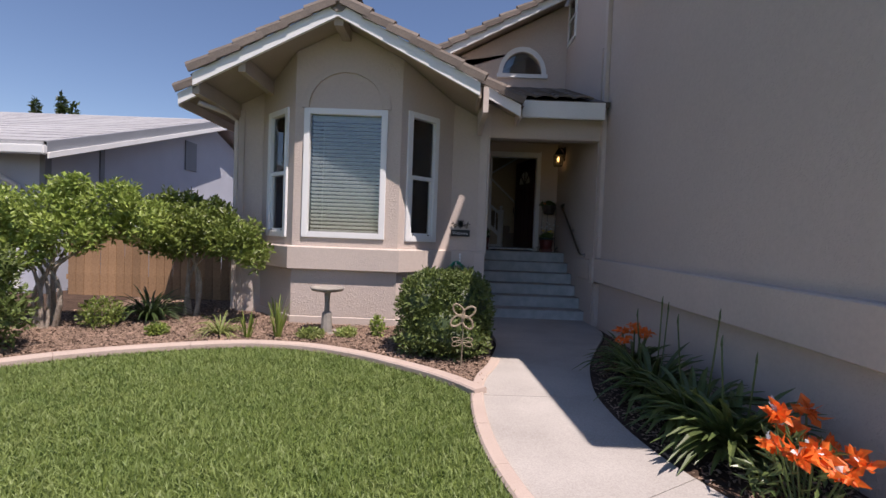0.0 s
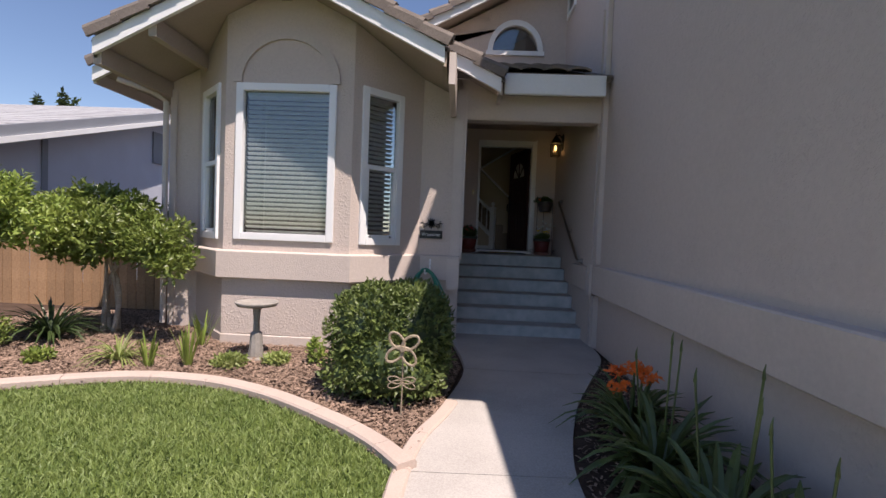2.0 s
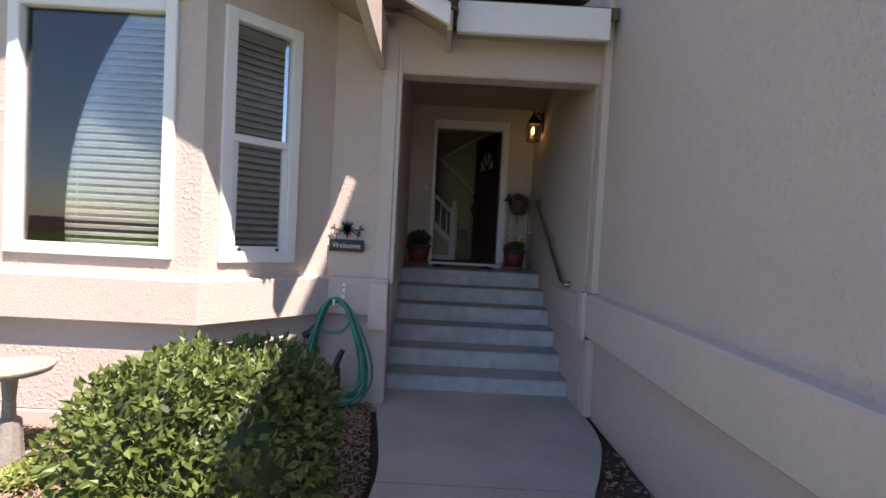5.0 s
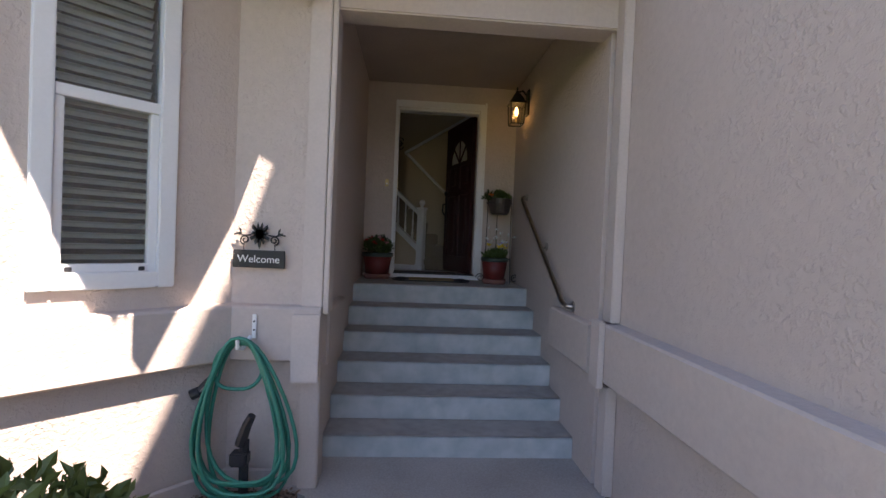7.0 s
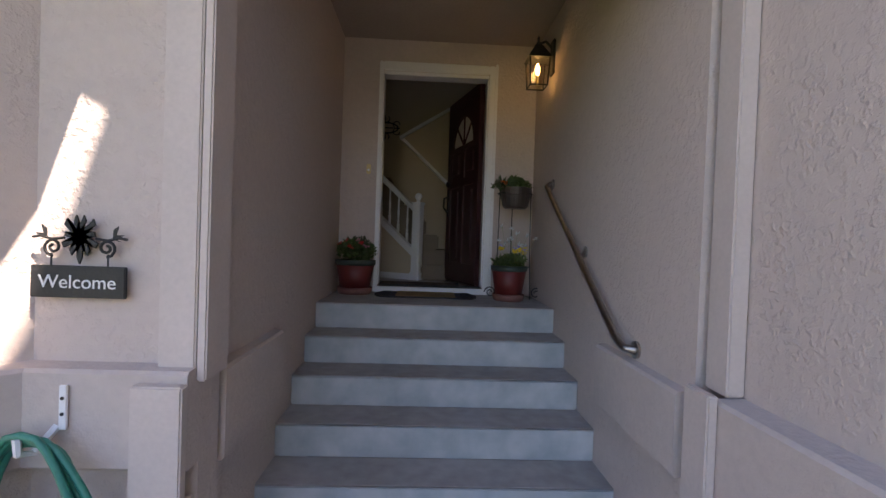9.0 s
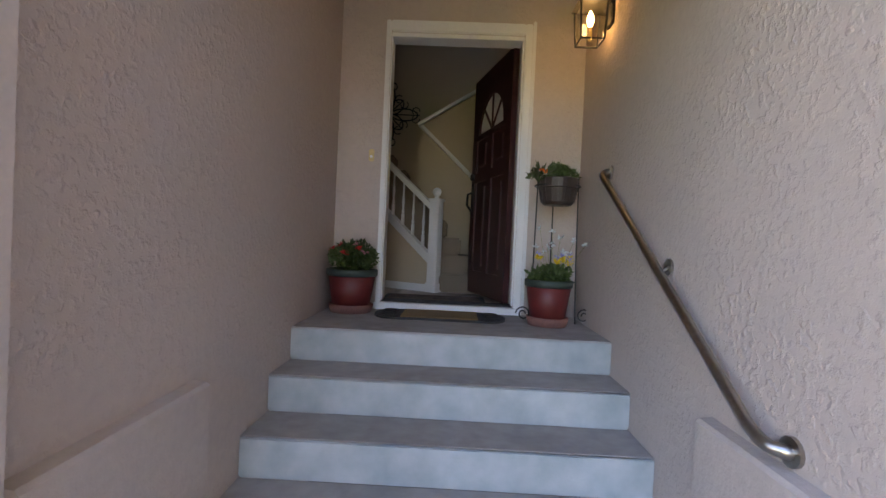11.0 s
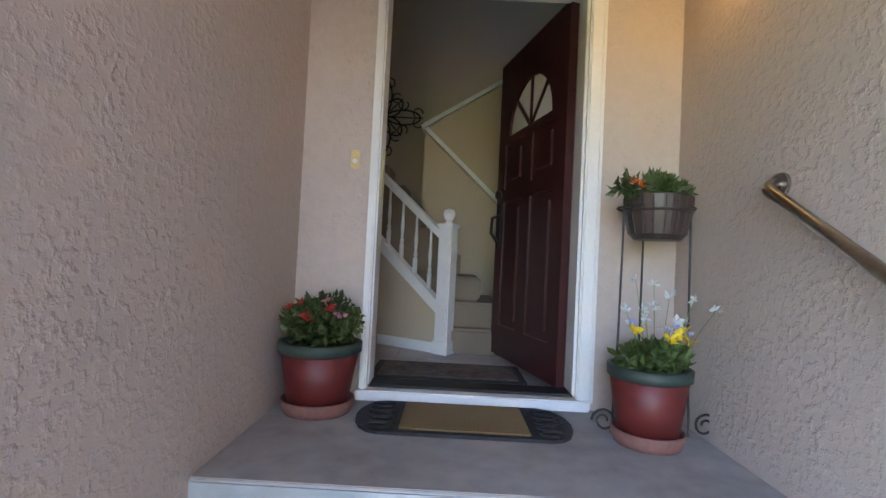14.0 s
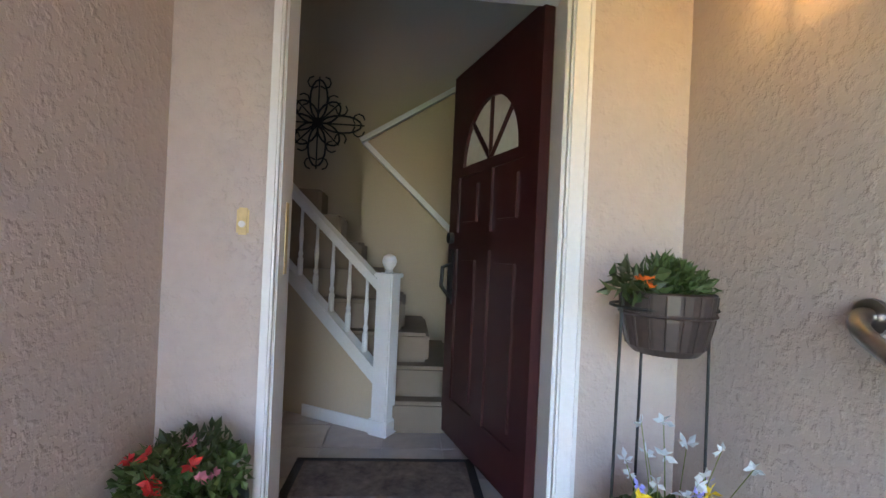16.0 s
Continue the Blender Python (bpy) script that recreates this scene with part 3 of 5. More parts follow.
for b in ((0.475, 0.598, YB - 0.035, YB - 0.003, 1.09, 3.3), (0.602, 0.634, YB - 0.035, YB + 0.14, 1.09, 3.3), (0.445, 0.605, YB - 0.13, YB - 0.087, 0.70, 1.10),
          (XF - 0.065, XF - 0.002, 7.6, 7.72, 1.10, 7.38), (XF - 0.14, XF - 0.103, 7.58, 7.72, 0.70, 1.11), (XF - 0.07, XF - 0.002, 7.6, 7.72, 0.02, 0.70),
          (0.485, 0.598, YB - 0.03, YB - 0.003, 0.02, 0.70), (XL - 0.01, XL + 0.08, YB - 0.03, YB - 0.003, 0.02, 3.2)):
    part("trim_board", boxes(b, bevel=0.006), TRIM, trims)

# arched relief over the bay window
bm = bmesh.new()
for k in range(28):
    p = []
    for r, kk in ((0.63, k), (0.63, k + 1), (0.53, k + 1), (0.53, k)):
        a = math.pi * kk / 28
        p.append((-1.475 - r * math.cos(a), 3.10 + 0.95 * r * math.sin(a)))
    prism(bm, p, "y", YF - 0.035, YF + 0.002)
bmesh.ops.remove_doubles(bm, verts=bm.verts[:], dist=0.0005)
tagged(part("arch_trim", bm, BAND), "raised stucco arch over the bay window", "trim", kind="structure")


# ---- windows with blinds ----
def window(name, x, y, z, w, h, rz, label, split, slats, tilt):
    ob = thing(name, x, y, z, label, "window", kind="structure", rz=rz)
    f = 0.085
    bm = bmesh.new()
    for b in ((0, f, 0, h), (w - f, w, 0, h), (f, w - f, 0, f), (f, w - f, h - f, h)):
        box(bm, b[0], b[1], -0.03, 0.06, b[2], b[3], bevel=0.006)
    part("window_frame", bm, VINYL, ob)
    if split:
        bm = boxes((f, w - f, -0.012, 0.05, h * split - 0.028, h * split + 0.028), (f, f + 0.04, -0.004, 0.05, f, h * split - 0.03), (w - f - 0.04, w - f, -0.004, 0.05, f, h * split - 0.03), (f + 0.04, w - f - 0.04, -0.004, 0.05, f, f + 0.04), bevel=0.004)
        part("sash", bm, VINYL, ob)
        for u in (0.25, 0.75):
            part("latch", boxes((w * u - 0.014, w * u + 0.014, -0.012, -0.005, f + 0.004, f + 0.026), bevel=0.002), BLACK, ob, "small black sash latch")
    bm = boxes((f, w - f, 0.03, 0.036, f, h - f))
    pane = part("pane", bm, GLASS, ob)
    pane.visible_shadow = False
    blind = part("blind_rail", boxes((f + 0.01, w - f - 0.01, 0.07, 0.12, h - f - 0.05, h - f), bevel=0.004), SLAT, ob, "white blind headrail")
    n = slats
    me = None
    for k in range(n):
        zz = f + 0.02 + (h - 2 * f - 0.08) * k / (n - 1)
        if me is None:
            bm = bmesh.new()
            c = [(-0.022, -0.004), (0, 0.003), (0.022, -0.004)]
            vs = [[bm.verts.new((xx, yy, z2)) for yy, z2 in c] for xx in (f + 0.015, w - f - 0.015)]
            lo = [[bm.verts.new((xx, yy, z2 - 0.003)) for yy, z2 in c] for xx in (f + 0.015, w - f - 0.015)]
            for j in range(2):
                bm.faces.new((vs[0][j], vs[1][j], vs[1][j + 1], vs[0][j + 1]))
                bm.faces.new((lo[0][j + 1], lo[1][j + 1], lo[1][j], lo[0][j]))
            bm.faces.new((vs[0][0], lo[0][0], lo[1][0], vs[1][0]))
            bm.faces.new((vs[0][2], vs[1][2], lo[1][2], lo[0][2]))
            me = bpy.data.meshes.new("slat")
            bm.to_mesh(me)
            bm.free()
            me.materials.append(SLAT)
        s = new("slat", me)
        s.parent = ob
        s.matrix_basis = pose(0, 0.095, zz, tilt, 0, 0)
    # near-black sheet: the unlit room's shade behind the blinds, put in as colour
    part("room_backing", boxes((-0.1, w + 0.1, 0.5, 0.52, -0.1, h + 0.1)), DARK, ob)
    return ob


window("window_1", W0, YF, WZ0, W1 - W0, WZ1 - WZ0, 0, "large white framed bay window with horizontal blinds", 0, 30, -36)
ux, uy = math.cos(radians(45)), math.sin(radians(45))
window("window_2", BX1 + 0.115 * LR * ux, YF + 0.115 * LR * uy, RZ0, 0.575 * LR, RZ1 - RZ0, 45, "tall white sash window with blinds", 0.5, 31, -36)
window("window_5", FX0 + 0.22 * LL * ux, YB - 0.22 * LL * uy, RZ0, 0.61 * LL, RZ1 - RZ0, -45, "tall white sash window with blinds", 0.5, 31, -36)

# ---- roofs ----
roof = thing("roof_gable", 0, 0, 0, "brown tiled gable roof with white rake boards", "roof", kind="structure")


def slab(bm, side, d0, d1, y0, y1, lo, hi):
    """One roof slope from d0 to d1 metres beside the ridge."""
    prism(bm, [(XR + side * d, ZR - SLOPE * d + o) for d, o in ((d0, lo), (d1, lo), (d1, hi), (d0, hi))], "y", y0, y1)


DF, DB, UP = 1.87, 2.52, 0.29
for side in (-1, 1):
    bm = bmesh.new()
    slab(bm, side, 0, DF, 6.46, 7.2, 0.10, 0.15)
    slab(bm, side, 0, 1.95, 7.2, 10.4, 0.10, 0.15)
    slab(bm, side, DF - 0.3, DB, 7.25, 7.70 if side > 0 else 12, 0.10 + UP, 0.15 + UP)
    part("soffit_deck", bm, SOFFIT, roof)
    bm = bmesh.new()
    slab(bm, side, 0, DF, 6.41, 6.455, 0.0, 0.165)
    part("rake_board", bm, WHITE, roof)
    bm = bmesh.new()
    slab(bm, side, DF - 0.45, DB, 7.20, 7.245, UP, 0.165 + UP)
    part("rake_board", bm, WHITE, roof)
    bm = boxes((XR + side * DB - 0.02, XR + side * DB + 0.02, 7.25, 7.70 if side > 0 else 12, ZR - SLOPE * DB - 0.02 + UP, ZR - SLOPE * DB + 0.13 + UP))
    part("eave_board", bm, TRIM, roof)
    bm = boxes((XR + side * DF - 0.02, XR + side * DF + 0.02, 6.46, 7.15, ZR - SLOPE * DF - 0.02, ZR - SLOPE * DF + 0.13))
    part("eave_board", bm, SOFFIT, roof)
    # rafters under the overhang
    for d in ((1.25, 1.85) if side < 0 else ()):
        bm = boxes((XR + side * d - 0.045, XR + side * d + 0.045, 6.46, YB, ZR - SLOPE * d - 0.10, ZR - SLOPE * d + 0.095))
        part("outlooker", bm, SOFFIT, roof)
box_ridge = boxes((XR - 0.06, XR + 0.06, 6.46, 6.96, ZR - 0.1, ZR + 0.10))
part("ridge_beam", box_ridge, SOFFIT, roof)
# upper roof edge
up = thing("roof_upper", 0, 0, 0, "upper tiled roof edge with a white rake board", "roof", kind="structure")
bm = bmesh.new()
prism(bm, [(-1.5, up_z(-1.5) - 0.02), (2.36, up_z(2.36) - 0.02), (2.36, up_z(2.36) + 0.15), (-1.5, up_z(-1.5) + 0.15)], "y", 9.93, 9.98)
part("rake_board", bm, WHITE, up)
bm = bmesh.new()
prism(bm, [(-1.5, up_z(-1.5) + 0.09), (2.36, up_z(2.36) + 0.09), (2.36, up_z(2.36) + 0.15), (-1.5, up_z(-1.5) + 0.15)], "y", 9.98, 13.5)
part("soffit_deck", bm, SOFFIT, up)
# porch roof
pr = thing("roof_porch", 0, 0, 0, "low dark tiled porch roof with a white fascia", "roof", kind="structure")
part("fascia", boxes((1.08, 2.33, 7.44, 7.50, 3.20, 3.46), bevel=0.008), WHITE, pr)
part("soffit_deck", boxes((1.08, 2.33, 7.50, 7.70, 3.25, 3.29)), SOFFIT, pr)
bm = bmesh.new()
prism(bm, [(7.44, 3.46), (YA, 4.60), (YA, 4.52), (7.50, 3.39)], "x", 0.40, 2.40)
part("roof_deck", bm, TILE, pr)


def tile_mesh(w, L):
    bm = bmesh.new()
    prof = [(-w / 2, 0.0), (-w / 4, 0.028), (0, 0.035), (w / 4, 0.028), (w / 2, 0.0)]
    rows = [(0.0, 0.026), (L, 0.0)]
    top = [[bm.verts.new((x, y, z + o)) for x, z in prof] for y, o in rows]
    bot = [[bm.verts.new((x, y, z + o - 0.026)) for x, z in prof] for y, o in rows]
    for j in range(4):
        bm.faces.new((top[0][j], top[0][j + 1], top[1][j + 1], top[1][j]))
        bm.faces.new((bot[0][j + 1], bot[0][j], bot[1][j], bot[1][j + 1]))
        bm.faces.new((bot[0][j], bot[0][j + 1], top[0][j + 1], top[0][j]))
    for j in (0, 4):
        bm.faces.new((bot[0][j], top[0][j], top[1][j], bot[1][j]))
    bmesh.ops.recalc_face_normals(bm, faces=bm.faces[:])
    me = bpy.data.meshes.new("roof_tile")
    bm.to_mesh(me)
    bm.free()
    me.materials.append(TILE)
    return me


def rake_mesh(L):
    bm = bmesh.new()
    prof = [(-0.075, -0.055), (-0.075, 0.03), (-0.05, 0.07), (0.03, 0.085), (0.12, 0.06), (0.12, 0.02), (0.0, 0.03), (-0.045, 0.005), (-0.045, -0.055)]
    n = len(prof)
    r = [[bm.verts.new((x, y, z * s + o)) for x, z in prof] for y, o, s in ((0.0, 0.02, 1.12), (L, -0.012, 1.0))]
    for k in range(n):
        bm.faces.new((r[0][k], r[0][(k + 1) % n], r[1][(k + 1) % n], r[1][k]))
    bm.faces.new(r[0][::-1]), bm.faces.new(r[1])
    bmesh.ops.recalc_face_normals(bm, faces=bm.faces[:])
    me = bpy.data.meshes.new("rake_tile")
    bm.to_mesh(me)
    bm.free()
    me.materials.append(TILE)
    return me


TM, RM = tile_mesh(0.3, 0.42), rake_mesh(0.40)
ang = math.degrees(math.atan(SLOPE))
step = 0.34
rng = random.Random(4)


def lay(mesh, parent, side, d, y, lift, jitter=1.0, xr=XR, zr=ZR):
    """A tile whose lower end is d metres beside the ridge, running up the slope."""
    o = new(mesh.name, mesh)
    o.parent = parent
    z = zr - SLOPE * d + 0.15 + lift
    # local y runs up the slope towards the ridge
    o.matrix_basis = Matrix.Translation((xr + side * d, y, z)) @ Euler((0, 0, radians(90 if side > 0 else -90))).to_matrix().to_4x4() @ pose(0, 0, 0, ang + rng.uniform(-1, 1) * jitter, rng.uniform(-0.8, 0.8) * jitter, rng.uniform(-0.6, 0.6) * jitter)
    return o


for side in (-1, 1):
    for k in range(9):
        d = DF + 0.05 - k * step * math.cos(radians(ang))
        if d > 0.05:
            for c in range(9):
                lay(TM, roof, side, d, 6.62 + c * 0.285, 0.012)
            o = lay(RM, roof, side, d, 6.44, 0.075)
            if side < 0:
                o.matrix_basis = o.matrix_basis @ Matrix.Diagonal((-1, 1, 1, 1))
    for k in range(3):
        d = DB + 0.04 - k * step * math.cos(radians(ang))
        for c in range(2 if side > 0 else 10):
            lay(TM, roof, side, d, 7.41 + c * 0.285, UP + 0.008)
        if k < 2:
            o = lay(RM, roof, side, d, 7.23, UP + 0.075)
            if side < 0:
                o.matrix_basis = o.matrix_basis @ Matrix.Diagonal((-1, 1, 1, 1))
for c in range(8):
    bm = bmesh.new()
    tube(bm, [(XR, 6.40 + c * 0.36, ZR + 0.165), (XR, 6.40 + c * 0.36 + 0.4, ZR + 0.15)], 0.12, 10)
    part("ridge_tile", bm, TILE, roof)
for k in range(10):
    x = 2.3 - k * 0.34
    o = new("rake_tile", RM)
    o.parent = up
    o.matrix_basis = Matrix.Translation((x - 0.34, 9.95, up_z(x - 0.34) + 0.19)) @ Euler((0, 0, radians(-90))).to_matrix().to_4x4() @ pose(0, 0, 0, 25.6, 0, 0) @ Matrix.Diagonal((-1, 1, 1, 1))
for c in range(4):
    for k in range(6):
        o = new("roof_tile", TM)
        o.parent = pr
        o.matrix_basis = pose(0.85 + c * 0.285 + 0.28, 7.40 + k * 0.3, 3.48 + k * 0.1148, 20.9 + rng.uniform(-1, 1), 0, 0)

# downspout at the gable end and conduit at the house corner
gb = thing("eave_brace", 0.455, 6.47, 0, "beige wooden brace under the gable end", "bracket", kind="structure")
bm = bmesh.new()
prism(bm, [(0.0, 3.32), (1.18, 3.32), (1.18, 2.94), (1.04, 2.95), (0.0, 2.99)], "x", -0.035, 0.035)
part("brace_board", bm, TRIM, gb)
ds = thing("downspout", XL, 7.6, 0, "beige metal downspout on the house corner", "downspout")
bm = bmesh.new()
tube(bm, [(0.02, -0.05, 0.1), (0.02, -0.05, 3.0), (-0.1, -0.15, 3.1), (-0.45, -0.3, 3.2)], 0.035, 8)
part("pipe", bm, TRIM, ds)

# ---- steps and landing ----
RISE = 1.10 / 6
stairs = thing("porch_steps", 0, 0, 0, "six worn grey concrete steps up to the door", "steps", kind="structure")
ys = [9.56 - 0.296 * (6 - k) for k in range(1, 7)]
for k in range(1, 7):
    y1 = YD if k == 6 else ys[k] + 0.02
    bm = boxes((0.555, XW, ys[k - 1] + 0.012, y1, (k - 1) * RISE if k > 1 else -0.05, k * RISE - 0.004), bevel=0.008)
    part("riser", bm, STEP, stairs)
    bm = boxes((0.555, XW, ys[k - 1] + 0.02, y1, k * RISE - 0.012, k * RISE), bevel=0.003)
    part("tread" if k < 6 else "landing", bm, TREAD, stairs)

# ---- front door and its frame ----
frame_ = thing("door_frame", 0, YD, 0, "white painted front door frame and threshold", "door frame", kind="structure")
for b in ((DX0 - 0.038, DX0 - 0.002, -0.03, 0.0, 1.13, DZ1 + 0.085), (DX1 + 0.002, DX1 + 0.055, -0.03, 0.0, 1.13, DZ1 + 0.085), (DX0 - 0.002, DX1 + 0.002, -0.03, 0.0, DZ1 + 0.002, DZ1 + 0.085),
          (DX1 + 0.058, DX1 + 0.082, -0.022, 0.0, 1.13, DZ1 + 0.11)):
    part("casing", boxes(b, bevel=0.008), WHITE, frame_)
for b in ((DX0, DX0 + 0.008, -0.01, 0.14, 1.165, DZ1 - 0.03), (DX1 - 0.014, DX1, -0.01, 0.14, 1.165, DZ1 - 0.03), (DX0, DX1, -0.01, 0.14, DZ1 - 0.03, DZ1)):
    part("jamb", boxes(b, bevel=0.004), WHITE, frame_)
part("threshold", boxes((DX0 - 0.052, DX1 + 0.06, -0.05, 0.02, 1.102, 1.15), bevel=0.006), WHITE, frame_)
part("sill", boxes((DX0, DX1, 0.02, 0.16, 1.117, 1.16), bevel=0.006), IRON, frame_, "black door sill")
part("strike_plate", boxes((DX0 + 0.0, DX0 + 0.011, 0.06, 0.09, 2.05, 2.3)), BRASS, frame_)

door = thing("door_1", DX1 - 0.018, YD + 0.13, 1.165, "dark mahogany red panelled front door standing open with a fan light", "door", rz=180 - 74, kind="structure")
DW, DH, DT = 0.90, 1.95, 0.044
# the leaf: stiles and rails round sunken raised panels, with a half-round opening at the top
bm = bmesh.new()
FZ, FR, FX = 1.43, 0.29, DW / 2
for x0, x1, z0, z1 in ((0, 0.11, 0, DH), (DW - 0.11, DW, 0, DH), (DW / 2 - 0.055, DW / 2 + 0.055, 0.2, 1.38), (0.11, DW - 0.11, 0, 0.2), (0.11, DW - 0.11, 1.0, 1.09), (0.11, DW - 0.11, 1.38, FZ)):
    box(bm, x0, x1, 0, DT, z0, z1)
fan = [(FX - FR * math.cos(k * math.pi / 20), FZ + FR * math.sin(k * math.pi / 20)) for k in range(21)]
prism(bm, [(0.11, FZ)] + fan[:11] + [(FX, DH), (0.11, DH)], "y", 0, DT)
prism(bm, fan[10:] + [(DW - 0.11, FZ), (DW - 0.11, DH), (FX, DH)], "y", 0, DT)
part("leaf", bm, DOORRED, door)
for x0, x1 in ((0.11, DW / 2 - 0.055), (DW / 2 + 0.055, DW - 0.11)):
    for z0, z1 in ((0.2, 1.0), (1.09, 1.38)):
        bm = bmesh.new()
        box(bm, x0, x1, 0.012, DT - 0.012, z0, z1)
        box(bm, x0 + 0.045, x1 - 0.045, 0.002, DT - 0.002, z0 + 0.045, z1 - 0.045, bevel=0.008)
        part("panel", bm, DOORRED, door)
bm = bmesh.new()
prism(bm, fan, "y", DT / 2 - 0.004, DT / 2 + 0.004)
part("fan_light", bm, FROST, door, "frosted half-round glass")
for a in (45, 90, 135):
    bm = bmesh.new()
    tube(bm, [(FX, DT / 2, FZ), (FX - FR * math.cos(radians(a)), DT / 2, FZ + FR * math.sin(radians(a)))], 0.017, 6)
    part("glazing_bar", bm, DOORRED, door)
for s in (1, -1):
    y = DT if s > 0 else 0
    h = part("handle", tube(bmesh.new(), [(DW - 0.055, y, 0.92), (DW - 0.055, y + s * 0.05, 0.90), (DW - 0.055, y + s * 0.055, 0.80), (DW - 0.055, y, 0.73)], 0.011, 8), IRON, door, "black door pull")
    part("escutcheon", boxes((DW - 0.085, DW - 0.025, min(y, y + s * 0.008), max(y, y + s * 0.008), 0.70, 1.0), bevel=0.003), IRON, h)
    bm = bmesh.new()
    tube(bm, [(DW - 0.055, y, 1.06), (DW - 0.055, y + s * 0.025, 1.06)], 0.03, 16)
    part("deadbolt", bm, IRON, door)

# ---- entrance hall ----
bm = boxes((-0.4, 3.0, YD + 0.16, 14.0, 0.95, 1.12))
tagged(part("floor_hall", bm, FLOORT), "pale tiled entrance hall floor", "floor", kind="structure")
tiles = bpy.data.objects["floor_hall"]
me = None
for i in range(10):
    for j in range(7):
        if me is None:
            bm = boxes((-0.15, 0.15, -0.15, 0.15, 0, 0.012), bevel=0.003)
            me = bpy.data.meshes.new("tile")
            bm.to_mesh(me)
            bm.free()
            me.materials.append(FLOORT)
        t_ = new("tile", me)
        t_.parent = tiles
        t_.matrix_basis = pose(-0.1 + i * 0.305, YD + 0.33 + j * 0.305, 1.12)
for nm, b in (("wall_hall_left", (-0.55, -0.4, YD + 0.14, 13.1, 1.0, up_z(-0.55) + 0.06)), ("wall_hall_right", (2.55, 2.7, YD + 0.14, 13.1, 1.0, 6.3))):
    tagged(part(nm, boxes(b), INWALL), "warm cream painted hall wall", "wall", kind="structure")
bm = boxes((0.351, DX0 - 0.05, YD + 0.141, YD + 0.151, 1.2, 4.6), (DX1 + 0.05, 2.55, YD + 0.141, YD + 0.151, 1.2, 4.6), (DX0 - 0.05, DX1 + 0.05, YD + 0.141, YD + 0.151, DZ1 + 0.05, 4.6), (-0.4, 0.35, YD + 0.0, YD + 0.15, 1.0, 3.99))
tagged(part("wall_hall_front", bm, INWALL), "cream painted inside of the entrance wall", "wall", kind="structure")
bm = bmesh.new()
prism(bm, [(-0.4, 1.1), (2.55, 1.1), (2.55, up_z(2.36) + 0.05), (2.36, up_z(2.36) + 0.05), (-0.4, up_z(-0.4) + 0.05)], "y", 12.95, 13.1)
tagged(part("wall_hall_back", bm, INWALL), "warm cream painted hall wall", "wall", kind="structure")
bm = bmesh.new()
prism(bm, [(-0.55, up_z(-0.55) + 0.05), (2.36, up_z(2.36) + 0.05), (2.7, up_z(2.36) + 0.05), (2.7, up_z(2.36) + 0.085), (2.36, up_z(2.36) + 0.085), (-0.55, up_z(-0.55) + 0.085)], "y", YA + 0.16, 13.1)
tagged(part("ceiling_hall", bm, INWALL), "cream sloping hall ceiling", "ceiling", kind="structure")
tagged(part("wall_hall_ledge", boxes((-0.55, 2.55, YD + 0.152, YD + 0.19, 4.55, 4.66)), INWALL), "cream ledge below the arched window", "wall", kind="structure")
lamp = new("daylight_arch", bpy.data.lights.new("daylight_arch", "AREA"))
lamp.data.shape, lamp.data.size, lamp.data.size_y, lamp.data.energy, lamp.data.color = "RECTANGLE", 0.9, 0.3, 0.03, (1.0, 0.96, 0.9)
lamp.matrix_world = look((AX, YA + 0.17, AZ + 0.2), (AX, YA + 1.2, AZ - 1.2))

# stair: carpeted steps, stair wall with caps, balustrade
stair = thing("hall_stairs", 0, 0, 1.132, "beige carpeted stairs turning up from the hall", "stairs", kind="structure")
for k in range(1, 9):
    x1 = 1.95 if k == 1 else 1.66 - 0.15 * (k - 2)
    bm = boxes((max(1.29 - 1.73 * 0.09 * (k - 1), 0.2), x1, 11.39 + 0.09 * (k - 1), 12.3, 0 if k == 1 else 0.175 * (k - 1), 0.175 * k), bevel=0.02)
    part("carpet_step", bm, CARPET, stair)
sw = thing("wall_stair", 0, 12.3, 0, "cream stair half-wall with white caps", "wall", kind="structure")
bm = bmesh.new()
C = (1.005, 2.925)
prism(bm, [(C[0], 1.13), (2.55, 1.13), (2.55, C[1] + 1.545 * 0.63), C], "y", 0.0, 0.12)
part("half_wall", bm, INWALL, sw)


def strip(name, p0, p1, w, y0, y1, parent, material=WHITE):
    d = Vector((p1[0] - p0[0], p1[1] - p0[1]))
    q = Vector((-d.y, d.x)).normalized() * w
    bm = bmesh.new()
    prism(bm, [p0, p1, (p1[0] + q.x, p1[1] + q.y), (p0[0] + q.x, p0[1] + q.y)], "y", y0, y1)
    return part(name, bm, material, parent)


strip("cap", (C[0] - 0.02, C[1]), (2.55, C[1] + 1.545 * 0.63), 0.035, -0.02, 0.14, sw)
strip("cap", (C[0], C[1] - 0.03), (1.85, 2.11), 0.035, -0.10, -0.002, sw)
# stair string panel under the balustrade and the balustrade itself
NX, NY = 1.262, 11.40
bal = thing("balustrade", NX, NY, 1.132, "white painted stair balustrade with turned balusters", "balustrade", rz=150)
RS = 0.80
bm = boxes((-0.05, 0.05, -0.05, 0.05, 0, 0.88), bevel=0.008)
nw = part("newel_post", bm, WHITE, bal)
bm = bmesh.new()
box(bm, -0.06, 0.06, -0.06, 0.06, 0.86, 0.885, bevel=0.005)
lathe(bm, [(0.012, 0.885), (0.025, 0.89), (0.018, 0.905), (0.034, 0.925), (0.042, 0.95), (0.034, 0.977), (0.01, 0.99)], 16)
part("finial", bm, WHITE, nw)
part("base_block", boxes((-0.06, 0.06, -0.06, 0.06, 0, 0.09), bevel=0.006), WHITE, nw)
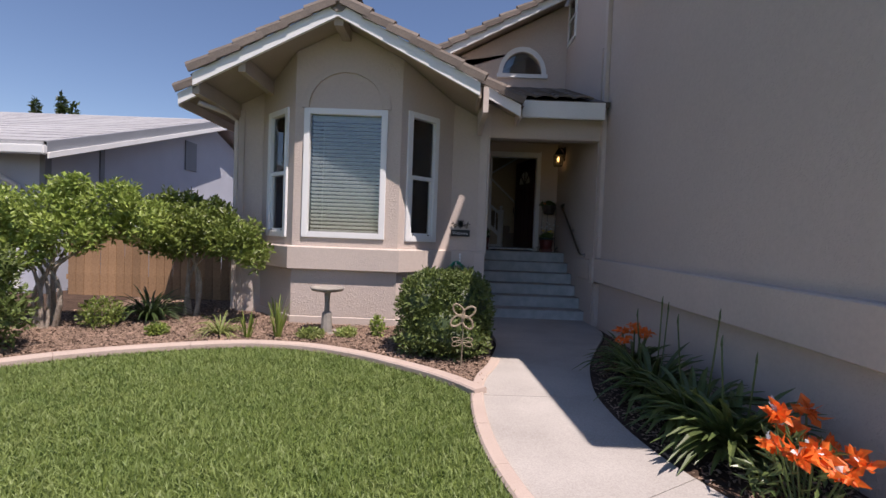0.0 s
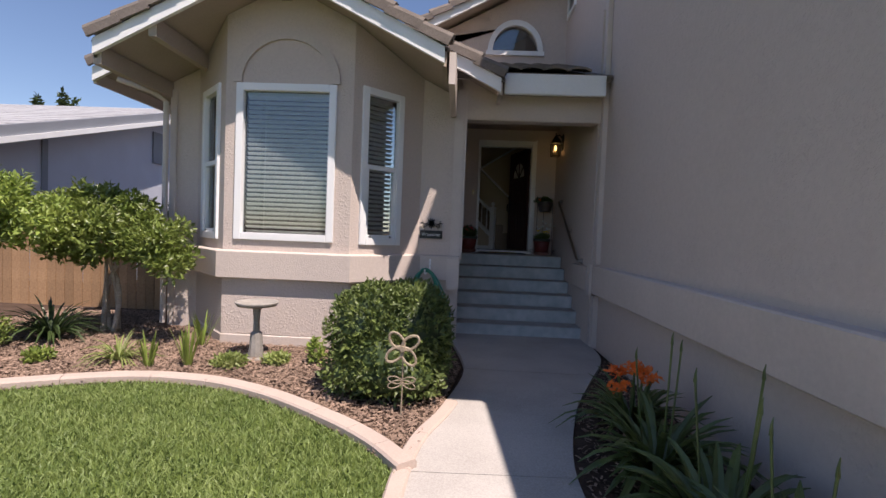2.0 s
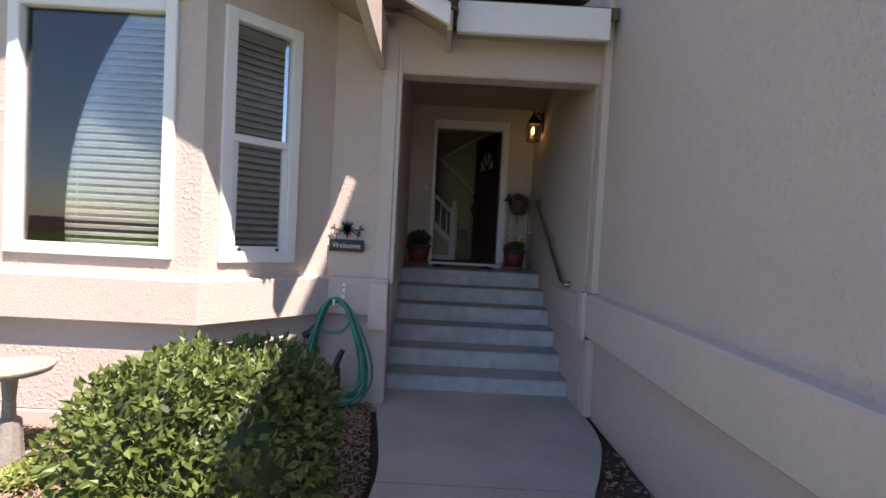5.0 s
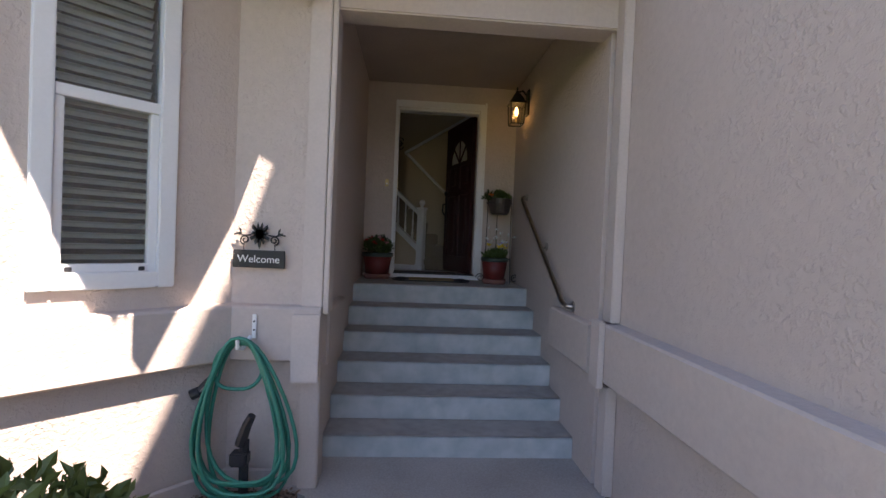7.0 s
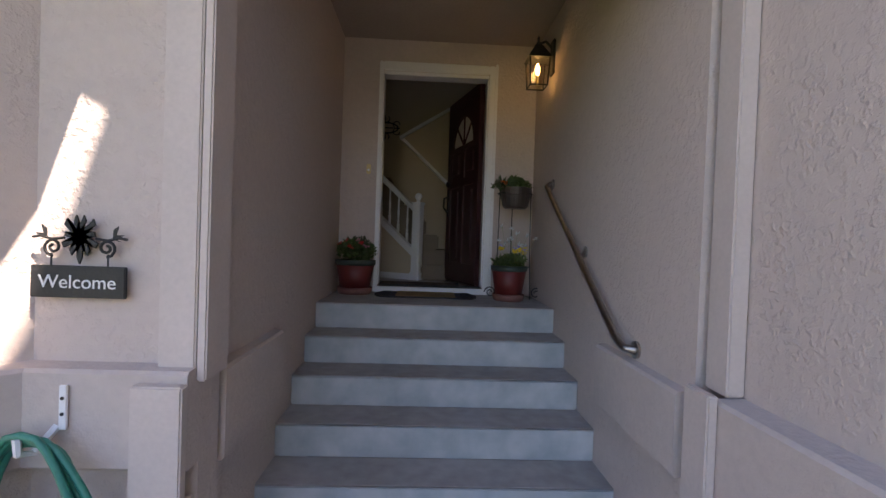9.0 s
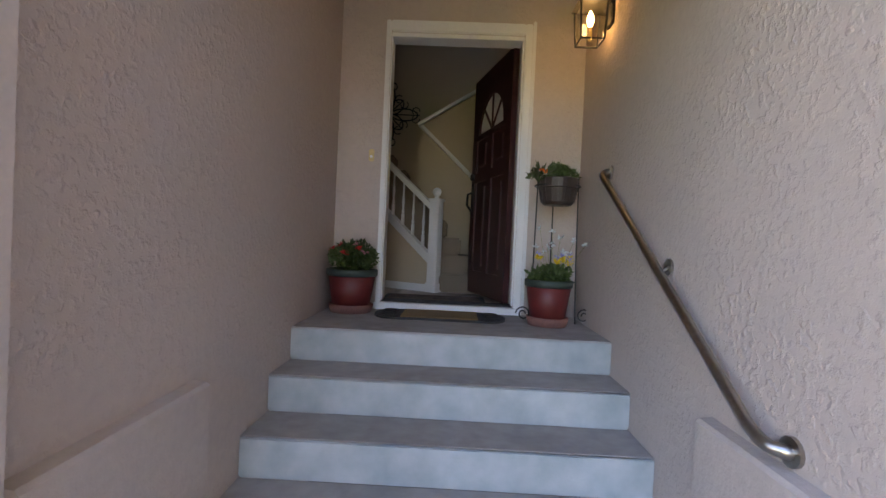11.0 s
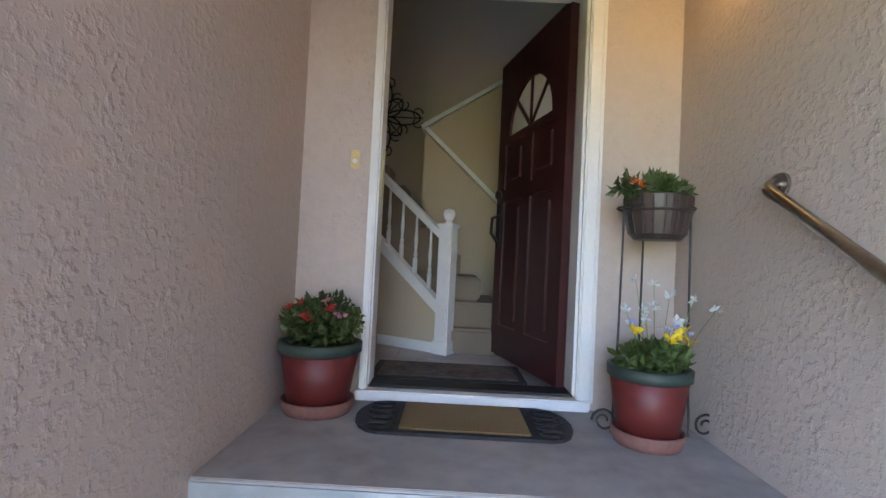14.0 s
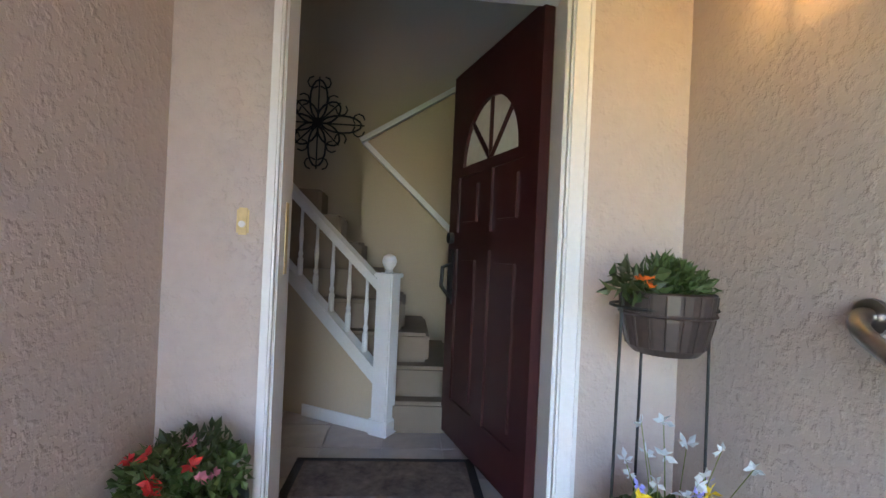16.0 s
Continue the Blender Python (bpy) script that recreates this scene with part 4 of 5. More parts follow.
bm = bmesh.new()
prism(bm, [(0.05, 0.78), (1.5, 0.78 + 1.45 * RS), (1.5, 0.84 + 1.45 * RS), (0.05, 0.84)], "y", -0.03, 0.03)
part("handrail", bm, WHITE, bal)
bm = bmesh.new()
prism(bm, [(0.05, 0.27), (1.5, 0.27 + 1.45 * RS), (1.5, 0.36 + 1.45 * RS), (0.05, 0.36)], "y", -0.035, 0.035)
part("string_board", bm, WHITE, bal)
bm = bmesh.new()
prism(bm, [(0.05, 0), (1.5, 0), (1.5, 0.27 + 1.45 * RS), (0.05, 0.27)], "y", -0.02, 0.02)
part("panel", bm, INWALL, bal, "cream wall panel below the balusters")
part("skirting", boxes((0.07, 0.55, 0.021, 0.035, 0, 0.07), bevel=0.003), WHITE, bal)
for k in range(10):
    x = 0.14 + k * 0.125
    zb, zt = 0.36 + RS * (x - 0.05), 0.79 + RS * (x - 0.05)
    h = zt - zb
    bm = bmesh.new()
    lathe(bm, [(0.017, 0), (0.017, h * 0.24), (0.010, h * 0.27), (0.016, h * 0.31), (0.009, h * 0.36), (0.014, h * 0.55), (0.009, h * 0.72), (0.009, h)], 8, (x, 0, zb))
    part("baluster", bm, WHITE, bal, smooth=False)
# iron wall medallion
med = thing("wall_medallion", 0.53, 12.93, 3.21, "ornate dark iron scroll medallion on the hall wall", "wall decor")
for k in range(8):
    a = k * math.pi / 4
    c, s = math.cos(a), math.sin(a)
    R = 0.41 if k % 2 == 0 else 0.27
    loop = []
    for j in range(17):
        t = j / 16 * math.tau
        r, w = R * (0.5 - 0.42 * math.cos(t)), 0.075 * math.sin(t)
        loop.append((c * r - s * w, 0, s * r + c * w))
    part("scroll", tube(bmesh.new(), loop[:-1], 0.009, 5, closed=True), IRON, med)
    bm = bmesh.new()
    tube(bm, [(c * 0.03, 0, s * 0.03), (c * R * 0.98, 0, s * R * 0.98)], 0.007, 5)
    part("spoke", bm, IRON, med)
    for sg in (-1, 1):
        pts = [(c * (R * 0.86 + 0.05 * math.cos(q)) - s * sg * (0.05 + 0.05 * math.sin(q)), 0, s * (R * 0.86 + 0.05 * math.cos(q)) + c * sg * (0.05 + 0.05 * math.sin(q))) for q in (0, 0.8, 1.6, 2.4, 3.2, 4.0)]
        part("curl", tube(bmesh.new(), pts, 0.007, 5), IRON, med)
bm = bmesh.new()
tube(bm, [(0, -0.02, 0), (0, 0.015, 0)], 0.045, 12)
part("boss", bm, IRON, med)
rug = thing("entry_rug", 1.30, 10.88, 1.133, "low brown patterned entry rug", "rug")
part("weave", boxes((-0.38, 0.38, -0.16, 0.16, 0, 0.012), bevel=0.004), RUG, rug)
part("border", boxes((-0.42, 0.42, -0.20, 0.20, 0, 0.007), bevel=0.002), IRON, rug, "dark rug border")

# ---- porch things ----
mat_ = thing("doormat", 1.37, 10.17, 1.10, "dark rubber doormat with a tan coir centre", "doormat")
bm = bmesh.new()
o = []
for cx, a0 in ((0.33, -90), (-0.33, 90)):
    for k in range(9):
        a = radians(a0 + k * 22.5)
        o.append((cx + 0.115 * math.cos(a), 0.19 * math.sin(a)))
prism(bm, o, "z", 0, 0.013)
part("rubber_backing", bm, RUBBER, mat_)
part("coir_panel", boxes((-0.255, 0.255, -0.165, 0.165, 0.012, 0.02), bevel=0.004), COIR, mat_)
for sx in (-1, 1):
    for j in range(5):
        bm = bmesh.new()
        pts = [(sx * (0.345 + 0.05 * math.cos(q + j)), -0.13 + j * 0.065 + 0.028 * math.sin(q + j), 0.014) for q in np.linspace(0, 5, 9)]
        tube(bm, pts, 0.006, 5)
        part("scroll_relief", bm, RUBBER, mat_)

bell = thing("doorbell", 0.809, YD, 2.225, "small gold-framed doorbell button", "doorbell")
part("plate", boxes((-0.02, 0.02, -0.014, 0.0, -0.045, 0.045), bevel=0.006), BRASS, bell)
part("button", tube(bmesh.new(), [(0, -0.02, -0.01), (0, -0.013, -0.01)], 0.011, 12), VINYL, bell)


def flowers(name, pts, r, petals, material, parent, seed, label="", heart=None, tilt=0.5, face=0.3):
    """Open flowers of real petals at points."""
    rng = np.random.default_rng(seed)
    for p in pts:
        P, D = [], []
        ax = np.array([rng.normal(0, tilt), rng.normal(0, tilt) - face, 1.0])
        ax /= np.linalg.norm(ax)
        u = np.cross(ax, [1, 0, 0.1])
        u /= np.linalg.norm(u)
        v = np.cross(ax, u)
        for k in range(petals):
            a = k * math.tau / petals + rng.uniform(-0.2, 0.2)
            P.append(np.array(p)), D.append(math.cos(a) * u + math.sin(a) * v + ax * rng.uniform(0.1, 0.6))
        vs, fs = leaves(np.array(P), np.array(D), r, r * 0.62, rng, fold=0.12)
        raw(name, vs, fs, material, parent, label)


def pot(x, y, r, label, seed):
    ob = thing("flower_pot", x, y, 1.10, label, "flower pot")
    bm = bmesh.new()
    lathe(bm, [(r * 0.8, 0), (r * 0.86, 0.02), (r * 0.9, 0.055), (r * 0.84, 0.058), (r * 0.8, 0.02)], 28)
    part("saucer", bm, SAUCER, ob, smooth=True)
    bm = bmesh.new()
    lathe(bm, [(r * 0.72, 0.02), (r * 0.95, 0.255), (r * 0.86, 0.26), (r * 0.8, 0.24)], 28)
    part("pot_body", bm, TERRA, ob, smooth=True)
    bm = bmesh.new()
    lathe(bm, [(r * 0.96, 0.25), (r * 1.02, 0.256), (r * 1.03, 0.295), (r * 0.93, 0.298), (r * 0.91, 0.256)], 28)
    part("rim", bm, GREENRIM, ob, smooth=True)
    bm = bmesh.new()
    lathe(bm, [(r * 0.5, 0.262), (r * 0.9, 0.266), (r * 0.88, 0.274), (r * 0.2, 0.282)], 20)
    part("potting_soil", bm, SOIL, ob)
    return ob


POTLEAF = leafmat("pot_foliage", (0.05, 0.095, 0.025), (0.11, 0.165, 0.045), 0.45, 0.35, 0.2)
pl = pot(0.745, 10.22, 0.172, "red plastic pot of red and pink petunias on a saucer", 1)
crown("foliage", [(0, 0, 0.35, 0.14, 0.14, 0.075), (-0.05, -0.03, 0.385, 0.1, 0.1, 0.06), (0.07, 0.02, 0.375, 0.1, 0.1, 0.05)], 620, 0.045, 0.028, POTLEAF, pl, 21)
crown("dark_foliage", [(0, 0.03, 0.42, 0.12, 0.1, 0.06)], 200, 0.045, 0.025, DARKLEAF, pl, 22)
flowers("red_flower", [(-0.02, -0.14, 0.40), (-0.03, -0.12, 0.415), (-0.14, -0.03, 0.43), (0.05, -0.08, 0.44), (-0.07, -0.07, 0.46)], 0.03, 7, RED, pl, 23)
flowers("pink_flower", [(0.09, -0.11, 0.42), (0.11, -0.07, 0.41), (0.02, 0.0, 0.47)], 0.026, 7, PINK, pl, 24)
prt = pot(2.075, 10.05, 0.152, "red plastic pot of yellow and violet pansies on a saucer", 2)
crown("foliage", [(0, 0, 0.32, 0.12, 0.12, 0.05), (0.02, -0.04, 0.34, 0.1, 0.09, 0.04)], 420, 0.045, 0.026, POTLEAF, prt, 31)
pan = [(-0.09, -0.07, 0.43), (0.02, -0.12, 0.41), (0.06, -0.09, 0.42), (0.12, -0.04, 0.43), (0.10, -0.1, 0.40)]
flowers("yellow_petal", [(a, b, c + 0.01) for a, b, c in pan], 0.033, 7, YELLOW, prt, 32, tilt=0.25, face=1.1)
flowers("violet_petal", [(a, b + 0.012, c + 0.036) for a, b, c in pan], 0.022, 4, VIOLET, prt, 33)
# wire plant stand with a barrel planter
st = thing("plant_stand", 2.125, 10.16, 1.10, "tall dark wire plant stand in the porch corner", "plant stand")
for k, (lx, ly) in enumerate(((-0.135, -0.02), (0.0, 0.11), (0.135, -0.02))):
    part("leg", tube(bmesh.new(), [(lx * 1.15, ly * 1.15, 0.0), (lx * 1.05, ly * 1.05, 0.4), (lx, ly, 0.98)], 0.0045, 6), IRON, st)
for zz, rr in ((0.92, 0.15), (0.28, 0.145)):
    part("ring", tube(bmesh.new(), [(rr * math.cos(q), rr * math.sin(q) * 0.9, zz) for q in np.linspace(0, math.tau, 25)[:-1]], 0.005, 5, closed=True), IRON, st)
for sx in (-1, 1):
    pts = [(sx * (0.2 + 0.05 * (1 - j / 26) * math.cos(j * 0.5)), -0.06, 0.06 + 0.05 * (1 - j / 26) * math.sin(j * 0.5)) for j in range(20)]
    part("scroll_foot", tube(bmesh.new(), pts, 0.005, 5), IRON, st)
pb = thing("barrel_planter", 2.125, 10.14, 1.89, "dark brown barrel-shaped planter with trailing greenery on the stand", "planter")
bm = bmesh.new()
lathe(bm, [(0.09, 0), (0.108, 0.02), (0.126, 0.10), (0.132, 0.175), (0.123, 0.18), (0.115, 0.15)], 24)
part("pot_body", bm, BARREL, pb)
part("hoop", tube(bmesh.new(), [(0.130 * math.cos(q), 0.130 * math.sin(q), 0.115) for q in np.linspace(0, math.tau, 25)[:-1]], 0.006, 5, closed=True), BARREL, pb)
for k in range(18):
    q = k * math.tau / 18
    c, s = math.cos(q), math.sin(q)
    part("stave", tube(bmesh.new(), [(0.108 * c, 0.108 * s, 0.02), (0.126 * c, 0.126 * s, 0.10), (0.132 * c, 0.132 * s, 0.172)], 0.003, 4), BARREL, pb)
crown("foliage", [(0.03, 0, 0.195, 0.085, 0.085, 0.045), (0.0, 0, 0.22, 0.06, 0.06, 0.045)], 700, 0.038, 0.014, POTLEAF, pb, 41, up=0.9)
crown("trailing_leaves", [(-0.13, -0.06, 0.2, 0.06, 0.05, 0.03)], 50, 0.06, 0.035, DARKLEAF, pb, 42)
flowers("red_flower", [(-0.13, -0.1, 0.215), (-0.12, -0.11, 0.205)], 0.03, 7, ORANGE, pb, 43)
# white flowers on thin stems beside the stand
wf = thing("cosmos_plant", 2.085, 10.02, 1.37, "thin stems with small white flowers in the pot", "plant")
rr = random.Random(8)
tips = []
for k in range(13):
    x, y, z = rr.uniform(-0.12, 0.13), rr.uniform(-0.05, 0.1), rr.uniform(0.16, 0.36)
    if k == 0:
        x, y, z = 0.19, -0.06, 0.26
    part("stem", tube(bmesh.new(), [(x * 0.3, y * 0.3, -0.06), (x * 0.7, y * 0.6, z * 0.6), (x, y, z)], 0.0012, 4), SHRUB, wf)
    tips.append((x, y, z))
flowers("blossom", tips, 0.03, 5, PALE, wf, 51, tilt=0.9)

# wall lantern
la = thing("wall_lantern", XW, 9.86, 2.84, "black iron porch lantern with a lit warm bulb", "lantern")
part("backplate", boxes((-0.02, 0.0, -0.05, 0.05, 0.12, 0.40), bevel=0.006), IRON, la)
part("arm", tube(bmesh.new(), [(-0.01, 0, 0.33), (-0.07, 0, 0.39), (-0.14, 0, 0.36)], 0.011, 6), IRON, la)
bm = bmesh.new()
for a, b in (((-0.075, 0.0, 0.265), (-0.045, 0.0, 0.34)),):
    lo = [bm.verts.new((-0.13 + sx * 0.095, sy * 0.095, 0.235)) for sx, sy in ((-1, -1), (1, -1), (1, 1), (-1, 1))]
    hi = [bm.verts.new((-0.13 + sx * 0.03, sy * 0.03, 0.35)) for sx, sy in ((-1, -1), (1, -1), (1, 1), (-1, 1))]
    bm.faces.new(lo[::-1]), bm.faces.new(hi)
    for k in range(4):
        bm.faces.new((lo[k], lo[(k + 1) % 4], hi[(k + 1) % 4], hi[k]))
lathe(bm, [(0.012, 0.35), (0.02, 0.37), (0.008, 0.39), (0.012, 0.41), (0.002, 0.43)], 8, (-0.13, 0, 0))
part("roof_cap", bm, IRON, la)
for sx, sy in ((-1, -1), (1, -1), (1, 1), (-1, 1)):
    part("bar", tube(bmesh.new(), [(-0.13 + sx * 0.068, sy * 0.068, 0.02), (-0.13 + sx * 0.08, sy * 0.08, 0.238)], 0.006, 5), IRON, la)
part("bottom_ring", tube(bmesh.new(), [(-0.13 + sx * 0.068, sy * 0.068, 0.02) for sx, sy in ((-1, -1), (1, -1), (1, 1), (-1, 1))], 0.007, 5, closed=True), IRON, la)
for k in range(4):
    c = [(-1, -1), (1, -1), (1, 1), (-1, 1)]
    (ax_, ay), (bx, by) = c[k], c[(k + 1) % 4]
    gl = raw("pane", [(-0.13 + ax_ * 0.066, ay * 0.066, 0.022), (-0.13 + bx * 0.066, by * 0.066, 0.022), (-0.13 + bx * 0.078, by * 0.078, 0.234), (-0.13 + ax_ * 0.078, ay * 0.078, 0.234)], [(0, 1, 2, 3)], LAMPGLASS, la)
    gl.visible_shadow = False
bm = bmesh.new()
lathe(bm, [(0.008, 0.11), (0.014, 0.12), (0.022, 0.15), (0.018, 0.18), (0.006, 0.21)], 12, (-0.13, 0, 0))
bb = part("bulb", bm, BULB, la, "lit warm bulb", smooth=True)
bb.visible_shadow = False
part("candle_sleeve", tube(bmesh.new(), [(-0.13, 0, 0.03), (-0.13, 0, 0.11)], 0.012, 8), BRASS, la)
lamp = new("lantern_light", bpy.data.lights.new("lantern_light", "POINT"))
lamp.data.energy, lamp.data.color, lamp.data.shadow_soft_size = 0.0085, (1.0, 0.62, 0.25), 0.03
lamp.location = (XW - 0.13, 9.86, 2.84 + 0.16)

# handrail
hr = thing("handrail", XW - 0.0605, 8.18, 0, "brushed steel handrail on the porch wall", "handrail")
p_top, p_bot = (0, 1.50, 2.02), (0, 0.10, 1.135)
bm = bmesh.new()
tube(bm, spline([(0.06, 1.55, 2.06), (0.03, 1.55, 2.06), (0.0, 1.52, 2.035), (0, 1.46, 1.995)], 5) + spline([(0, 0.20, 1.195), (0, 0.12, 1.145), (0.01, 0.06, 1.12), (0.04, 0.03, 1.115), (0.06, 0.03, 1.115)], 5), 0.019, 12)
part("rail", bm, STEEL, hr, smooth=True)
for y, z in ((1.55, 2.06), (0.03, 1.115)):
    part("rosette", tube(bmesh.new(), [(0.048, y, z), (0.06, y, z)], 0.04, 16), STEEL, hr)
br = part("bracket", tube(bmesh.new(), [(0.0, 0.76, 1.555), (0.02, 0.76, 1.525), (0.058, 0.76, 1.55)], 0.009, 8), STEEL, hr)
part("bracket_rosette", tube(bmesh.new(), [(0.05, 0.76, 1.55), (0.06, 0.76, 1.55)], 0.035, 14), STEEL, br)

# ---- welcome sign, hose ----
sg = thing("welcome_sign", 0.218, YB - 0.03, 1.357, "black iron welcome sign with scrollwork", "sign")
part("board", boxes((-0.15, 0.15, -0.008, 0.008, 0, 0.105), bevel=0.003), IRON, sg)
txt = bpy.data.curves.new("lettering", "FONT")
txt.body, txt.size, txt.extrude, txt.align_x = "Welcome", 0.062, 0.001, "CENTER"
to = new("lettering", txt)
txt.materials.append(WHITE)
to.parent = sg
to.matrix_basis = pose(0, -0.0095, 0.032, 90, 0, 0)
for sx in (-1, 1):
    part("chain", tube(bmesh.new(), [(sx * 0.09, 0, 0.105), (sx * 0.09, 0, 0.145)], 0.003, 4), IRON, sg)
    pts = [(sx * (0.085 + 0.03 * (1 - j / 22) * math.cos(j * 0.55 - 1.5)), 0, 0.165 + 0.03 * (1 - j / 22) * math.sin(j * 0.55 - 1.5)) for j in range(18)]
    part("scroll", tube(bmesh.new(), pts, 0.005, 5), IRON, sg)
    part("branch", tube(bmesh.new(), [(sx * 0.05, 0, 0.195), (sx * 0.09, 0, 0.19), (sx * 0.125, 0, 0.2), (sx * 0.15, 0, 0.195)], 0.005, 5), IRON, sg)
    bm = bmesh.new()
    for (dx, dz, L) in ((0.012, 0.04, 1), (0.025, 0.012, 1), (0.02, -0.012, 0.8)):
        prism(bm, [(sx * 0.105, 0.198), (sx * (0.105 + dx * 0.6 - 0.005), 0.198 + dz * 0.6 + 0.004), (sx * (0.105 + dx * 1.4), 0.198 + dz), (sx * (0.105 + dx * 0.8), 0.198 + dz * 0.4 - 0.004)], "y", -0.003, 0.003)
    part("leaf", bm, IRON, sg)
bm = bmesh.new()
for k in range(11):
    a = radians(-90 + (k - 5) * 33)
    r = 0.085 if k % 2 else 0.07
    for q in (-0.13, 0.13):
        prism(bm, [(0.012 * math.cos(a + 1.57), 0.2 + 0.012 * math.sin(a + 1.57)), (r * 0.7 * math.cos(a + q), 0.2 + r * 0.8 * math.sin(a + q)), (r * 0.65 * math.cos(a), 0.2 + r * 1.05 * math.sin(a)), (0.012 * math.cos(a - 1.57), 0.2 + 0.012 * math.sin(a - 1.57))], "y", -0.004, 0.004)
part("palmette", bm, IRON, sg)

hk = thing("hose_hook", 0.225, YB - 0.09, 0.93, "white metal hose bracket on the wall", "hook")
part("strap", boxes((-0.012, 0.012, -0.01, 0.0, 0.02, 0.16), bevel=0.002), VINYL, hk)
for zz in (0.07, 0.12):
    part("screw", tube(bmesh.new(), [(0, -0.013, zz), (0, -0.009, zz)], 0.006, 8), IRON, hk)
part("hook_arm", tube(bmesh.new(), [(-0.06, -0.10, 0.03), (-0.06, -0.095, -0.02), (-0.05, -0.05, -0.035), (-0.02, 0.0, 0.03)], 0.012, 6), VINYL, hk)
ho = thing("garden_hose", 0.205, YB - 0.13, 0.93, "coiled green garden hose hanging from the wall hook", "garden hose")
rr = random.Random(12)
for k in range(9):
    w0, w1, d = rr.uniform(0.10, 0.15), rr.uniform(0.26, 0.36), rr.uniform(0.80, 0.91)
    off, dy = rr.uniform(0.0, 0.13), -0.012 * k + rr.uniform(-0.01, 0.01)
    if k == 0:
        w0, w1, d, off = 0.13, 0.14, 0.26, -0.02
    pts = []
    for j in range(28):
        a = j / 28 * math.tau
        f = (1 - math.cos(a)) / 2
        w = w0 + (w1 - w0) * f
        sq = math.copysign(abs(math.sin(a)) ** 0.7, math.sin(a))
        pts.append((off * f - 0.03 + w * sq, max(dy * (0.4 + 0.6 * f), -0.12) - 0.02, 0.005 * k - d * f))
    part("coil", tube(bmesh.new(), pts, 0.011, 8, closed=True), HOSE, ho, smooth=True)
nz = thing("spray_nozzle", -0.03, YB - 0.14, 0.60, "black hose spray nozzle with a red collar", "nozzle")
part("body", tube(bmesh.new(), [(0.05, 0, 0.13), (0.02, 0, 0.10), (-0.02, -0.01, 0.05)], 0.022, 8), BLACK, nz)
part("head", tube(bmesh.new(), [(-0.02, -0.01, 0.05), (-0.06, -0.02, 0.03)], 0.03, 10), BLACK, nz)
part("lever", tube(bmesh.new(), [(0.05, -0.03, 0.12), (0.0, -0.045, 0.06)], 0.006, 6), STEEL, nz)
part("collar", tube(bmesh.new(), [(-0.005, 0, 0.03), (0.01, 0, -0.01)], 0.02, 8), RED, nz)
rl = thing("hose_bib", 0.18, YB - 0.12, 0.0, "black sprinkler wand and valve standing by the wall", "garden tool")
part("stem", tube(bmesh.new(), [(0.02, 0, 0.02), (0.02, 0, 0.36)], 0.028, 8), BLACK, rl)
part("head", tube(bmesh.new(), [(0.0, -0.01, 0.34), (0.04, -0.03, 0.46), (0.07, -0.04, 0.52)], 0.032, 8, taper=0.7), BLACK, rl)
part("valve", boxes((-0.05, 0.05, -0.05, 0.03, 0.22, 0.30), bevel=0.01), BLACK, rl)

# ---- front garden ----
hd = thing("hedge_shrub", 0.01, 5.74, 0.02, "clipped rounded green hedge shrub beside the path", "shrub")
blobs = [(0, 0, 0.52, 0.50, 0.50, 0.42), (-0.2, -0.15, 0.55, 0.33, 0.35, 0.36), (0.22, -0.1, 0.52, 0.33, 0.38, 0.40), (0.0, -0.28, 0.35, 0.42, 0.32, 0.30), (-0.18, 0.2, 0.55, 0.3, 0.3, 0.38), (0.25, 0.25, 0.5, 0.3, 0.3, 0.4), (0.1, -0.36, 0.22, 0.42, 0.26, 0.22), (-0.25, -0.2, 0.2, 0.3, 0.34, 0.2), (0.3, 0.1, 0.25, 0.26, 0.4, 0.24), (-0.12, -0.05, 0.72, 0.36, 0.4, 0.22), (0.16, 0.1, 0.74, 0.34, 0.4, 0.22)]
crown("leaves", blobs, 13000, 0.058, 0.030, HEDGE, hd, 61, up=0.35, shell=0.8)
# solid dark blobs paint the shade seen between the hedge leaves
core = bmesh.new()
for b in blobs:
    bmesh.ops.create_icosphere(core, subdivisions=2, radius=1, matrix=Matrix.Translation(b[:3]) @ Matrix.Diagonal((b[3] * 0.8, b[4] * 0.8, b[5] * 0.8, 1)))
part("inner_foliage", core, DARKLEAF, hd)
for k in range(5):
    a = k * 1.3
    part("stem", tube(bmesh.new(), [(0.1 * math.cos(a), 0.1 * math.sin(a), -0.03), (0.2 * math.cos(a), 0.2 * math.sin(a), 0.3)], 0.014, 6), BARK, hd)

fo = thing("metal_flower", 0.21, 5.08, 0.02, "weathered metal garden flower on a stake", "garden ornament")
part("stake", tube(bmesh.new(), [(0, 0, -0.05), (0.005, 0, 0.25), (0, 0, 0.53)], 0.006, 6), RUST, fo)


def petal_loop(cx, cz, a, L, w, y):
    c, s = math.cos(a), math.sin(a)
    pts = []
    for j in range(14):
        t = j / 14 * math.tau
        r, q = L * (0.5 - 0.5 * math.cos(t)), w * math.sin(t)
        pts.append((cx + c * r - s * q, y - 0.02 * (0.5 - 0.5 * math.cos(t)), cz + s * r + c * q))
    return pts


